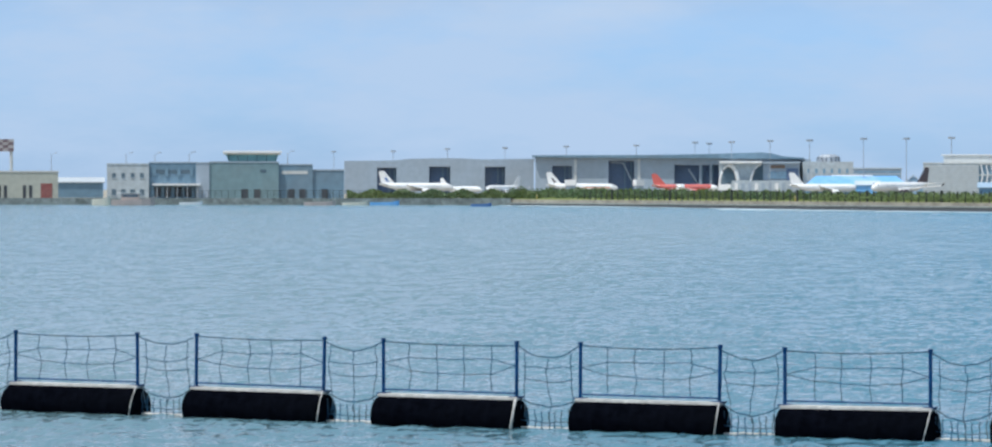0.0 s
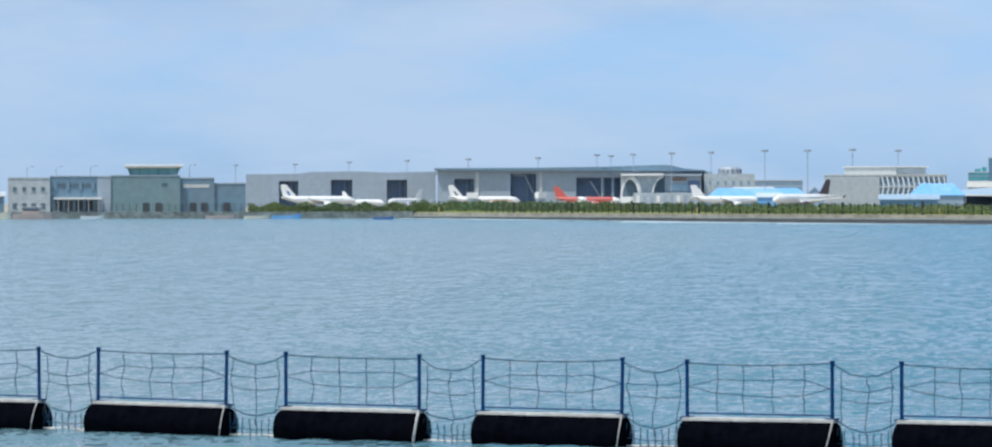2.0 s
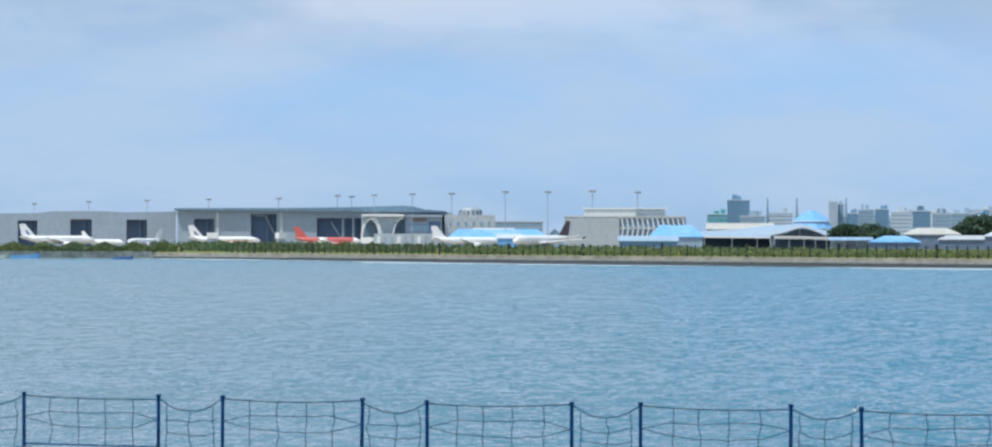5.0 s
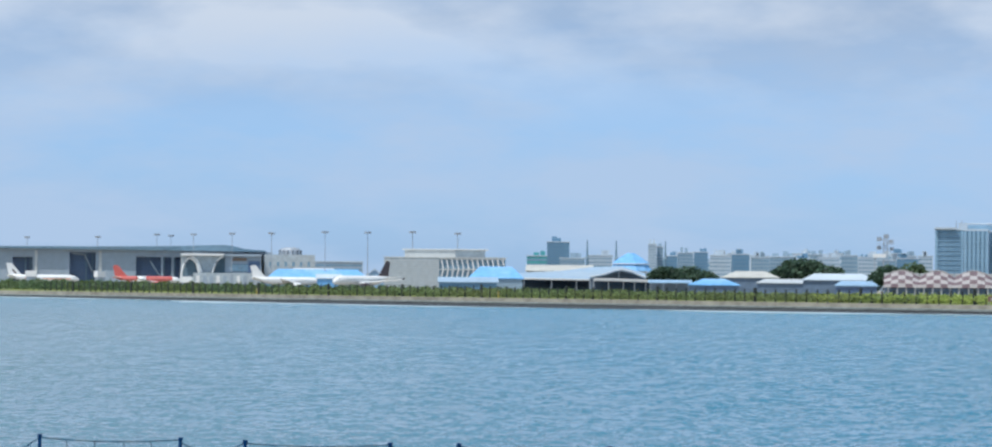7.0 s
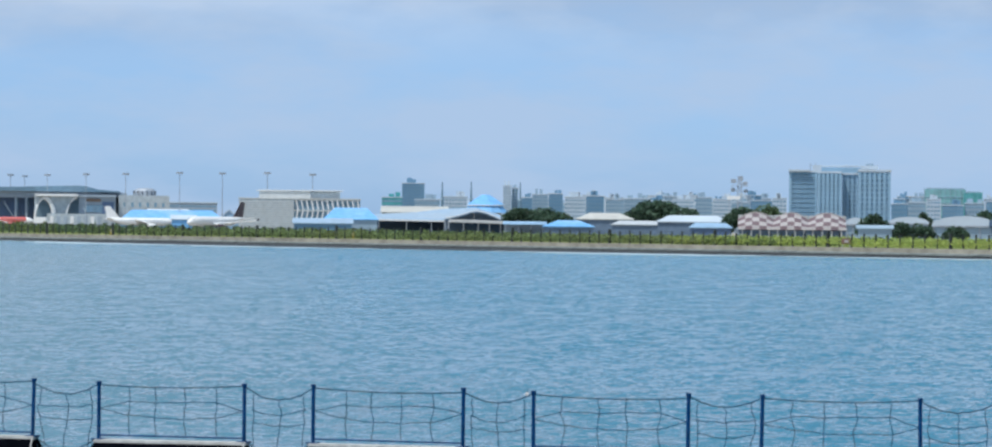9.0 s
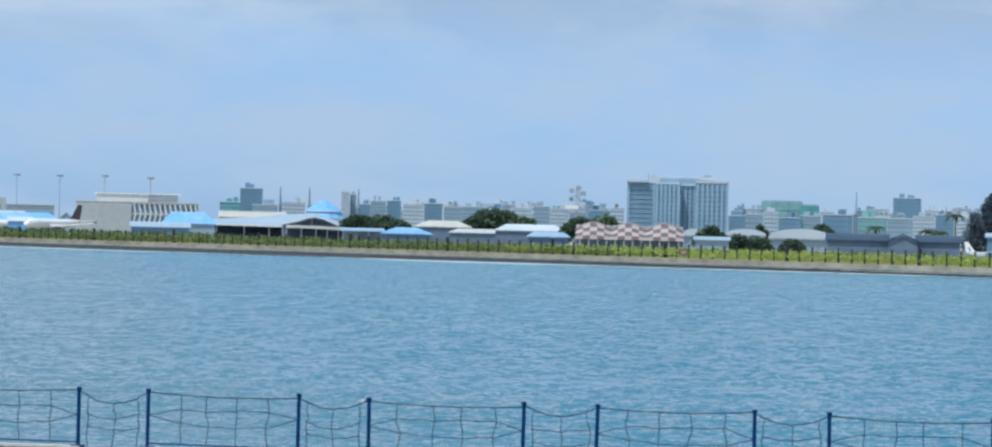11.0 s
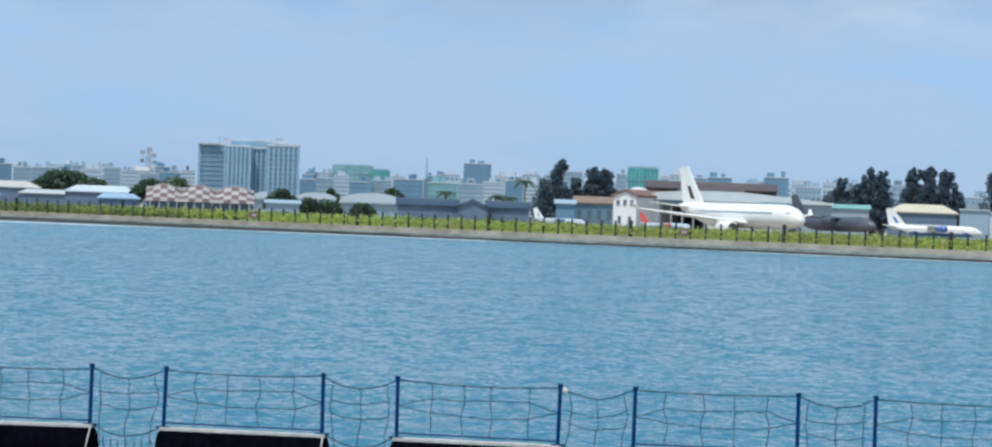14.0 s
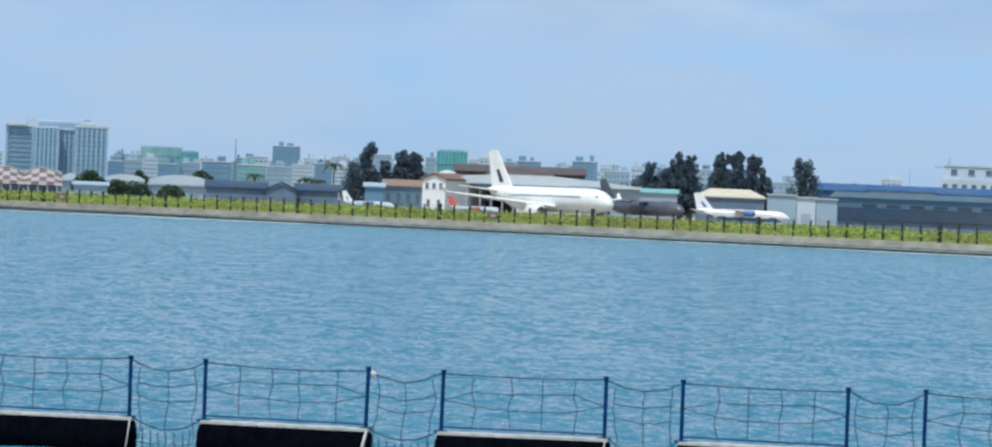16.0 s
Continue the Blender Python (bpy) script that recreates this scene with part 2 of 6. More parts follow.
DEEPBLUE = material("deep_blue_roof", (0.035, 0.105, 0.24), 0.7, 0, 0.15, 0.4, 0.06, 0.1, shine=0.2)
# navy of sheet roofs, also used as shade under the open halls
NAVYROOF = material("navy_roof_and_shade", (0.050, 0.085, 0.135), 0.9, 0, 0.15, 0.4, 0.06, 0.1, shine=0.1)
GREYROOF = material("grey_sheet_roof", (0.46, 0.50, 0.53), 0.7, 0.0, 0.1, 0.5, 0.06, 0.1, (0.28, 0.26, 0.24), 0.5)
BROWNROOF = material("rusty_roof", (0.085, 0.065, 0.068), 0.8, 0, 0.25, 0.4, 0.06, 0.1)
TILES = material("faded_brown_tiles", (0.24, 0.17, 0.13), 0.8, 0, 0.2, 0.6, 0.1, 0.1)
CREAMROOF = material("blotched_cream_roof", (0.50, 0.50, 0.465), 0.8, 0, 0.12, 0.4, 0.12, 0.1, (0.34, 0.33, 0.32), 0.6)
SKYROOF = material("pale_blue_grey_roof", (0.31, 0.43, 0.55), 0.6, 0, 0.1, 0.4, 0.08, 0.1, (0.45, 0.47, 0.48), 0.5)
HANGAR = material("pale_hangar_sheet", (0.60, 0.65, 0.67), 0.7, 0, 0.07, 0.5, 0.06, 0.1, (0.42, 0.43, 0.43), 0.4)
# navy wall paint, also standing for shade below low roofs
NAVYWALL = material("navy_wall_and_shade", (0.13, 0.19, 0.27), 0.8, 0, 0.15, 0.4, 0.06, 0.1)
TANWALL = material("grey_tan_render", (0.40, 0.42, 0.37), 0.8, 0, 0.1, 0.6, 0.08, 0.1, (0.3, 0.3, 0.27), 0.4)
MAROON = material("maroon_roller_door", (0.24, 0.075, 0.07), 0.6)
REDROOF = material("red_brown_tiles", (0.21, 0.12, 0.095), 0.8, 0, 0.2, 0.6, 0.1, 0.1)
CHECKW = material("checker_white", (0.39, 0.365, 0.36), 0.7, 0, 0.1, 0.6, 0.1, 0.05)
CHECKR = material("checker_maroon", (0.155, 0.105, 0.12), 0.7, 0, 0.2, 0.6, 0.1, 0.05)
# aircraft red, lightened a little to hold distance haze
RED = material("hazed_red_paint", (0.58, 0.12, 0.10), 0.35, 0, 0.06, 0.6, 0.1, 0)
ORANGE = material("orange_paint", (0.75, 0.22, 0.03), 0.5)
LIVERY = material("blue_livery", (0.06, 0.17, 0.42), 0.35, 0, 0.08, 0.6, 0.1, 0)
DARKPLANE = material("charcoal_livery", (0.07, 0.08, 0.11), 0.35, 0, 0.15, 0.6, 0.1, 0)
BROWNTAIL = material("dark_brown_livery", (0.07, 0.045, 0.05), 0.35, 0, 0.1, 0.6, 0.1, 0)
METAL = material("grey_metal", (0.36, 0.40, 0.45), 0.5, 0.2)
RUBBER = material("tyre_rubber", (0.02, 0.02, 0.02), 0.85)
PONTOON = material("black_plastic", (0.0022, 0.0028, 0.0050), 0.6, 0, 0.4, 6, 0.9, 0.15, (0.005, 0.006, 0.008), 0.35, shine=0.0)
DECK = material("bleached_deck", (0.62, 0.60, 0.56), 0.85, 0, 0.25, 5, 1.5, 0.3, (0.22, 0.2, 0.18), 0.7)
POSTBLUE = material("navy_post_paint", (0.002, 0.045, 0.145), 0.5, 0, 0.3, 7, 1.2, 0.1, (0.01, 0.03, 0.05), 0.4, shine=0.1)
ROPE = material("teal_rope", (0.010, 0.068, 0.130), 0.9, 0, 0.5, 9, 1.3, 0.2, (0.42, 0.41, 0.27), 0.45)
STRAP = material("pale_strap", (0.55, 0.53, 0.50), 0.8, 0, 0.2, 8, 1.5, 0.2, (0.25, 0.23, 0.2), 0.6)


# ---- building blocks ----
def mesh_of(bm, mat):
    bmesh.ops.recalc_face_normals(bm, faces=bm.faces)
    me = bpy.data.meshes.new("part")
    bm.to_mesh(me)
    bm.free()
    me.materials.append(mat)
    return me


def part(name, bm, mat, parent, label="", smooth=False):
    me = mesh_of(bm, mat)
    if smooth:
        me.shade_smooth()
    ob = new(name, me)
    ob.parent = parent
    if label:
        tagged(ob, label)
    return ob


def shared(name, me, parent, m, label=""):
    ob = new(name, me)
    ob.parent, ob.matrix_local = parent, m
    if label:
        tagged(ob, label)
    return ob


def thing(name, label, category, m, group="", kind=""):
    ob = new(name)
    ob.empty_display_size = 0.5
    ob.matrix_basis = m
    return tagged(ob, label, category, group, kind)


def box(bm, x0, x1, y0, y1, z0, z1, bevel=0.0):
    r = bmesh.ops.create_cube(bm, size=1.0)
    for v in r["verts"]:
        v.co = Vector((x0 + (v.co.x + 0.5) * (x1 - x0), y0 + (v.co.y + 0.5) * (y1 - y0), z0 + (v.co.z + 0.5) * (z1 - z0)))
    if bevel:
        edges = list({e for v in r["verts"] for e in v.link_edges})
        bmesh.ops.bevel(bm, geom=edges, offset=bevel, segments=2, affect="EDGES")
    return bm


def boxed(*a, **k):
    return box(bmesh.new(), *a, **k)


def tube(bm, pts, radii, sides=6, caps=True):
    """A round bar along points."""
    pts = [Vector(p) for p in pts]
    if not isinstance(radii, (list, tuple)):
        radii = [radii] * len(pts)
    rings = []
    for i, p in enumerate(pts):
        d = (pts[min(i + 1, len(pts) - 1)] - pts[max(i - 1, 0)]).normalized()
        u = d.orthogonal().normalized() if abs(d.z) > 0.9 else d.cross(Vector((0, 0, 1))).normalized()
        w = d.cross(u)
        rings.append([bm.verts.new(p + radii[i] * (u * math.cos(2 * math.pi * k / sides) + w * math.sin(2 * math.pi * k / sides))) for k in range(sides)])
    for a, b in zip(rings, rings[1:]):
        for k in range(sides):
            bm.faces.new((a[k], a[(k + 1) % sides], b[(k + 1) % sides], b[k]))
    if caps:
        bm.faces.new(rings[0])
        bm.faces.new(rings[-1])
    return bm


def tubed(pts, radii, sides=6):
    return tube(bmesh.new(), pts, radii, sides)


def prism(outline, y0, y1):
    """An outline in x and z, drawn out along y."""
    bm = bmesh.new()
    a = [bm.verts.new((x, y0, z)) for x, z in outline]
    b = [bm.verts.new((x, y1, z)) for x, z in outline]
    bm.faces.new(a)
    bm.faces.new(b)
    for i in range(len(a)):
        bm.faces.new((a[i], a[(i + 1) % len(a)], b[(i + 1) % len(a)], b[i]))
    return bm


def ground_at(turn, r, z=LAND):
    a = radians(turn)
    return Vector((r * math.sin(a), r * math.cos(a), z))


def up(el, r):
    """Height over the land of what stands el degrees high at r metres from the viewer."""
    return EYE + r * math.tan(radians(el + HOR)) - LAND


def stand(a0, a1, r, skew=0):
    """Pose and width of a thing that spans the bearings a0 to a1 at r metres; x along its front, y away from the viewer."""
    a = (a0 + a1) / 2
    p = ground_at(a, r)
    return pose(p.x, p.y, p.z, 0, 0, -a + skew), 2 * r * math.tan(radians((a1 - a0) / 2))


# ---- water, shore and land ----
SHORE_Y, SHORE_M = 574.0, 0.9


def shore(x, back=0.0):
    """A point of the straight shore, so many metres inland."""
    return Vector((x, SHORE_Y - SHORE_M * x + back * 1.345, 0))


WX0, WX1, WY0, WY1 = -62.0, 8.0, 62.0, 134.0


def wavelets(xs, ys):
    """Heights of wind waves a third of a metre to a metre long, calming to a flat sheet at the rim."""
    rs = np.random.RandomState(17)
    x, y = np.meshgrid(xs, ys)
    z = np.zeros_like(x)
    n = 54
    for i in range(n):
        length = 0.36 * (3.6 ** rs.rand())
        way = radians(-98 + 40 * rs.randn())
        k = 2 * math.pi / length
        warp = 0.5 * np.sin(x * rs.uniform(0.05, 0.5) + y * rs.uniform(0.05, 0.4) + rs.uniform(0, 6.3))
        z += (0.11 * math.sqrt(2 / n) / k) * np.sin(k * (x * math.cos(way) + y * math.sin(way)) + warp * 3 + rs.uniform(0, 6.3))
    gust = 0.85 + 0.25 * np.sin(x * 0.11 + 1.3 * np.sin(y * 0.07)) * np.sin(y * 0.13 + x * 0.03)
    rim = np.clip(np.minimum.reduce([x - WX0, WX1 - x, (y - WY0) * 2, (WY1 - y) / 4]) / 6, 0, 1)
    return x, y, z * gust * rim


gx, gy = np.linspace(WX0, WX1, 700), np.linspace(WY0, WY1, 640)
X, Y, Z = wavelets(gx, gy)
near = np.stack([X, Y, Z], -1).reshape(-1, 3)
cols, rows_ = len(gx), len(gy)
idx = np.arange(rows_ * cols).reshape(rows_, cols)
quads = np.stack([idx[:-1, :-1], idx[:-1, 1:], idx[1:, 1:], idx[1:, :-1]], -1).reshape(-1, 4).tolist()
base = len(near)
ox, oy = (-4500, WX0, WX1, 3500), (-600, WY0, WY1, 4600)
far_sheet = [(x, y, 0.0) for y in oy for x in ox]
for j in range(3):
    for i in range(3):
        if (i, j) != (1, 1):
            a = base + j * 4 + i
            quads.append([a, a + 1, a + 5, a + 4])
me = bpy.data.meshes.new("water")
me.from_pydata(near.tolist() + far_sheet, [], quads)
me.materials.append(WATER)
me.shade_smooth()
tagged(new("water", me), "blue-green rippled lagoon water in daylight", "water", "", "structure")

EDGE = [(260.0, shore(260).y), (110.0, shore(110).y), (-470.0, shore(-470).y)] + [tuple(ground_at(a, r)[:2]) for a, r in ((-26.2, 1110), (-29, 1120), (-32.5, 1138), (-40, 1190))]
bm = bmesh.new()
rim = EDGE + [(-3600, 1500), (-3600, 4500), (3300, 4500), (3300, 340)]
topv = [bm.verts.new((x, y, LAND)) for x, y in rim]
botv = [bm.verts.new((x, y, -2)) for x, y in rim]
bm.faces.new(topv)
for i in range(len(rim)):
    bm.faces.new((topv[i], topv[(i + 1) % len(rim)], botv[(i + 1) % len(rim)], botv[i]))
tagged(new("ground", mesh_of(bm, GROUND)), "flat sandy airfield ground behind the seawall", "ground", "", "structure")

# grass bank behind the wall
bm = bmesh.new()
strip = []
for i in range(75):
    x = 200 - i * 9.2
    h = 0.25 + 0.2 * noise.noise(Vector((x * 0.05, 3, 0)))
    strip.append([bm.verts.new((p.x, p.y, z)) for p, z in ((shore(x, 1.5), 0.68), (shore(x, 4.5), LAND + h * 0.2), (shore(x, 30), LAND + h + 0.2), (shore(x, 42), LAND + 0.004))])
for a, b in zip(strip, strip[1:]):
    for k in range(3):
        bm.faces.new((a[k], a[k + 1], b[k + 1], b[k]))
tagged(new("grass_bank", mesh_of(bm, GRASS)), "low grassy bank along the seawall", "grass", "", "structure")


def leaves(name, spots, sizes, mat, parent=None, label="", category="", kind="", droop=0.5):
    """Many small leaf blades at spots, each a bent quad of its own."""
    rnd = np.random.RandomState(len(spots) % 9973)
    n = len(spots)
    u = rnd.normal(size=(n, 3))
    u[:, 2] *= droop
    u /= np.linalg.norm(u, axis=1)[:, None]
    w = rnd.normal(size=(n, 3))
    w[:, 2] += 0.4
    w -= (w * u).sum(1)[:, None] * u
    w /= np.linalg.norm(w, axis=1)[:, None]
    s = np.asarray(sizes)[:, None]
    v = np.stack([spots - u * s - w * s * 0.3, spots + u * s * 0.2 - w * s * 0.5, spots + u * s + w * s * 0.1, spots - u * s * 0.1 + w * s * 0.6], 1).reshape(-1, 3)
    me = bpy.data.meshes.new("leaves")
    me.from_pydata(v.tolist(), [], np.arange(4 * n).reshape(-1, 4).tolist())
    me.materials.append(mat)
    ob = new(name, me)
    ob.parent = parent
    return tagged(ob, label, category, "", kind)


def verge(seed, n, x0, x1, back0, back1, low, high, size):
    """Spots for a strip of plants along the shore; its height runs from low at x0 to high at x1, in uneven clumps."""
    rnd = np.random.RandomState(seed)
    x = x0 + (x1 - x0) * rnd.rand(n)
    b = back0 + (back1 - back0) * rnd.rand(n) ** 1.3
    f = (x - x0) / (x1 - x0)
    lump = 0.68 + 0.2 * np.sin(x * 0.35 + 2 * np.sin(x * 0.11)) * np.sin(x * 0.07 + b * 0.4) + 0.15 * np.sin(x * 1.3 + b)
    h = (low + (high - low) * f) * np.clip(lump + 0.35 * rnd.rand(n), 0.25, 1.25)
    z = LAND + 0.05 + h * (0.15 + 0.85 * rnd.rand(n) ** 0.7)
    return np.stack([x, SHORE_Y - SHORE_M * x + b * 1.345, z], 1), size * (0.6 + 0.8 * rnd.rand(n))


leaves("verge_grass", *verge(1, 52000, 110, -185, 3.2, 26, 1.35, 1.55, 0.25), GRASS, None, "tall yellow-green grass growing along the fence", "grass", "stuff", 0.9)
leaves("weedy_grass", *verge(5, 34000, -160, -345, 3.2, 26, 1.35, 1.8, 0.27), WEEDS, None, "dull green weeds and grass along the fence", "grass", "stuff", 0.9)
leaves("low_shrubs", *verge(2, 36000, -150, -480, 7, 34, 0.9, 2.7, 0.36), SHRUB, None, "dense dark green shrubs behind the seawall", "shrubs", "stuff", 0.8)
leaves("creeping_shrubs", *verge(3, 4500, 100, -150, 11, 34, 1.3, 1.6, 0.32), SHRUB, None, "scattered green shrubs in the tall grass", "shrubs", "stuff", 0.8)

far_x, far_z = verge(5, 9000, 0, 1, 0, 1, 2.2, 2.6, 0.4)
rs = np.random.RandomState(8)
turn, dist = np.radians(-27.45 + 2.6 * rs.rand(9000)), 1118 + 26 * rs.rand(9000)
leaves("quay_shrubs", np.stack([dist * np.sin(turn), dist * np.cos(turn), LAND + (1.9 + 0.6 * np.sin(turn * 900)) * rs.rand(9000) ** 0.8 + 0.1], 1), far_z, SHRUB, None, "dense green shrubs along the quay", "shrubs", "stuff", 0.8)

# ---- buildings ----
def windows(root, w, z0, z1, floors, cols, x0=None, x1=None, wide=0.5, tall=0.5, mat=GLASS, y=0.0, frame_mat=None):
    """Rows of separate panes with a sill on a front wall that lies in the plane y."""
    x0, x1 = (-w / 2, w / 2) if x0 is None else (x0, x1)
    cw, ch = (x1 - x0) / cols, (z1 - z0) / floors
    pane = mesh_of(boxed(-cw * wide / 2, cw * wide / 2, -0.06, 0.1, -ch * tall / 2, ch * tall / 2), mat)
    sill = mesh_of(boxed(-cw * wide / 2 - 0.1, cw * wide / 2 + 0.1, -0.16, 0.05, -ch * tall / 2 - 0.14, -ch * tall / 2), frame_mat or GREY)
    for i in range(cols):
        for j in range(floors):
            p = shared("window", pane, root, pose(x0 + (i + 0.5) * cw, y, z0 + (j + 0.5) * ch))
            shared("sill", sill, p, pose(0, 0, 0))


def bands(root, w, z0, z1, floors, mat=GLASS, y=0.0, x0=None, x1=None, tall=0.45, cols=0, pier=None):
    """Long rows of glazing, one to a storey, with piers between."""
    x0, x1 = (-w / 2 * 0.96, w / 2 * 0.96) if x0 is None else (x0, x1)
    ch = (z1 - z0) / floors
    strip_mesh = mesh_of(boxed(x0, x1, -0.08, 0.15, -ch * tall / 2, ch * tall / 2), mat)
    for j in range(floors):
        shared("window_band", strip_mesh, root, pose(0, y, z0 + (j + 0.5) * ch))
    if cols:
        pw = (x1 - x0) / cols * 0.28
        pm = mesh_of(boxed(-pw / 2, pw / 2, -0.35, 0.15, z0, z1), pier or CITY)
        for i in range(cols + 1):
            shared("pier", pm, root, pose(x0 + (x1 - x0) * i / cols, y, 0))


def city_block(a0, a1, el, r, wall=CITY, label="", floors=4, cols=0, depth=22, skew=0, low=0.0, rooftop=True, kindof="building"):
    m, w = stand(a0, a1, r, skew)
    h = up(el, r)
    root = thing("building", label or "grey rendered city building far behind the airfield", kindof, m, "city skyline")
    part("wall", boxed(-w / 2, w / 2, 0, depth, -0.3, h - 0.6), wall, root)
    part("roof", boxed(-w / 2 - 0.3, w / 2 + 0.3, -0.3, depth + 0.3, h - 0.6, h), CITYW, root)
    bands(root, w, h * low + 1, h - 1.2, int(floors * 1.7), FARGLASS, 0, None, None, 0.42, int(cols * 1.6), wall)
    if rooftop:
        rnd = random.Random(int(a0 * 1000))
        for k in range(2):
            c, s = rnd.uniform(-0.3, 0.3) * w, rnd.uniform(0.08, 0.16) * w
            part("roof_house", boxed(c - s, c + s, 4, 4 + 2 * s, h, h + rnd.uniform(1.6, 3.4)), wall, root)
    return root


def shed(a0, a1, el_eave, el_ridge, r, wall=PALE, roof=GREYROOF, label="", depth=25, ridge_x=False, skew=0, name="shed", group="", open_front=False, eave=0.5, hip=0.0):
    """A low building with a pitched roof; ridge_x: its ridge runs along the front, otherwise the gable faces the viewer."""
    m, w = stand(a0, a1, r, skew)
    e, t = up(el_eave, r), up(el_ridge, r)
    root = thing(name, label, "shed", m, group)
    if open_front:
        part("back_wall", boxed(-w / 2, w / 2, depth - 0.4, depth, -0.3, e), wall, root)
        n = max(3, int(w / 6))
        pm = mesh_of(tubed([(0, 0, -0.3), (0, 0, e)], 0.22), METAL)
        for i in range(n + 1):
            shared("post", pm, root, pose(-w / 2 + 0.4 + (w - 0.8) * i / n, 0.5, 0))
    elif ridge_x:
        part("wall", boxed(-w / 2, w / 2, 0, depth, -0.3, e), wall, root)
    else:
        part("wall", prism([(-w / 2, -0.3), (w / 2, -0.3), (w / 2, e), (0, t - 0.2), (-w / 2, e)], 0, depth), wall, root)
    bm = bmesh.new()
    th = 0.3
    if ridge_x:
        prof = [(-eave, e), (depth / 2, t), (depth + eave, e), (depth + eave, e + th), (depth / 2, t + th), (-eave, e + th)]
        a = [bm.verts.new((-w / 2 - eave + (hip if y == depth / 2 else 0), y, z)) for y, z in prof]
        b = [bm.verts.new((w / 2 + eave - (hip if y == depth / 2 else 0), y, z)) for y, z in prof]
    else:
        prof = [(-w / 2 - eave, e - 0.2), (0, t), (w / 2 + eave, e - 0.2), (w / 2 + eave, e + th), (0, t + th), (-w / 2 - eave, e + th)]
        a = [bm.verts.new((x, -eave, z)) for x, z in prof]
        b = [bm.verts.new((x, depth + eave, z)) for x, z in prof]
    k = len(prof)
    for i in range(k):
        bm.faces.new((a[i], a[(i + 1) % k], b[(i + 1) % k], b[i]))
    bm.faces.new(a[:3] + a[3:])
    bm.faces.new(b)
    part("roof", bm, roof, root)
    return root, w, e


def vault(a0, a1, el_top, r, wall=PALE, roof=GREYROOF, label="", depth=30, name="vaulted_hangar", base=0.45):
    """A hangar under a low curved roof whose arc faces the viewer."""
    m, w = stand(a0, a1, r)
    t = up(el_top, r)
    root = thing(name, label, "hangar", m)
    arc = [(w / 2 * math.cos(math.pi * i / 14), t * base + t * (1 - base) * math.sin(math.pi * i / 14)) for i in range(15)]
    e = t * base
    part("wall", boxed(-w / 2 + 0.4, w / 2 - 0.4, 0.5, depth - 0.5, -0.3, e - 0.01), wall, root)
    part("roof", prism(arc, 0, depth), roof, root)
    part("eave_beam", boxed(-w / 2 + 0.05, w / 2 - 0.05, -0.2, -0.02, e - 0.4, e - 0.05), METAL, root)
    n = max(3, int(w / 4))
    post = mesh_of(boxed(-0.15, 0.15, 0.1, 0.45, -0.3, e - 0.42), METAL)
    for i in range(n + 1):
        shared("post", post, root, pose(-w / 2 + 0.7 + (w - 1.4) * i / n, 0, 0))
    return root, w, t


# control building on the quay
R = 1190
m, w = stand(-30.67, -27.49, R)
ctrl = thing("control_building", "grey-green harbour control building with a glazed rooftop cab", "building", m)


def cx(a):
    return R * math.tan(radians(a + 29.08))


for a0, a1, el, mat, dy in ((-30.67, -30.11, 0.152, STONE, 0), (-30.11, -29.48, 0.175, SLATE, 1.2), (-29.48, -29.30, 0.170, GREY, 0.2), (-29.30, -28.37, 0.182, SAGE, 0.6),
                            (-28.37, -27.91, 0.148, SLATE, 2), (-27.91, -27.49, 0.076, SLATE, 2.6)):
    h = up(el, R)
    part("wall", boxed(cx(a0), cx(a1) - 0.02, dy, 22, -0.3, h), mat, ctrl)
    part("parapet", boxed(cx(a0) + 0.02, cx(a1) - 0.05, dy - 0.15, 22, h, h + 0.35), STONE if mat is STONE else GREY, ctrl)
hc = up(0.182, R)
cab0, cab1, cabt = cx(-29.10), cx(-28.35), up(0.342, R)
part("cab_glazing", prism([(cab0 + 1.2, hc + 0.36), (cab1 - 1.2, hc + 0.36), (cab1 - 0.3, cabt - 0.7), (cab0 + 0.3, cabt - 0.7)], 3, 14), TEALPALE, ctrl, "greenish glazed cab")
for i in range(6):
    x = cab0 + 1.2 + (cab1 - cab0 - 2.4) * i / 5
    part("mullion", boxed(x - 0.06, x + 0.06, 2.85, 2.98, hc + 0.36, cabt - 0.7), DARK, ctrl)
part("cab_roof", boxed(cab0 - 0.4, cab1 + 0.4, 1.5, 15.5, cabt - 0.7, cabt, bevel=0.15), WHITE, ctrl, "white overhanging cab roof")
part("cab_fascia", boxed(cab0 - 0.1, cab1 + 0.1, 1.8, 15.2, cabt - 1.05, cabt - 0.71), CREAM, ctrl)
windows(ctrl, 0, up(-0.04, R), up(0.06, R), 1, 4, cx(-30.64), cx(-30.14), 0.4, 0.6)
windows(ctrl, 0, 0.5, up(-0.16, R), 1, 4, cx(-30.64), cx(-30.14), 0.5, 0.7, y=-0.0)
bands(ctrl, 0, up(0.0, R), up(0.12, R), 1, GLASS, 1.2, cx(-30.04), cx(-29.54), 0.45, 3, SLATE)
bands(ctrl, 0, 0.3, up(-0.14, R), 1, DARK, 1.2, cx(-30.06), cx(-29.52), 0.9, 4, SLATE)
part("canopy", boxed(cx(-30.06), cx(-29.42), -2.0, 1.1, up(-0.125, R), up(-0.125, R) + 0.5), WHITE, ctrl, "white entrance canopy")
for x in np.linspace(cx(-30.0), cx(-29.46), 5):
    part("canopy_post", tubed([(x, -1.7, -0.3), (x, -1.7, up(-0.125, R))], 0.14), METAL, ctrl)
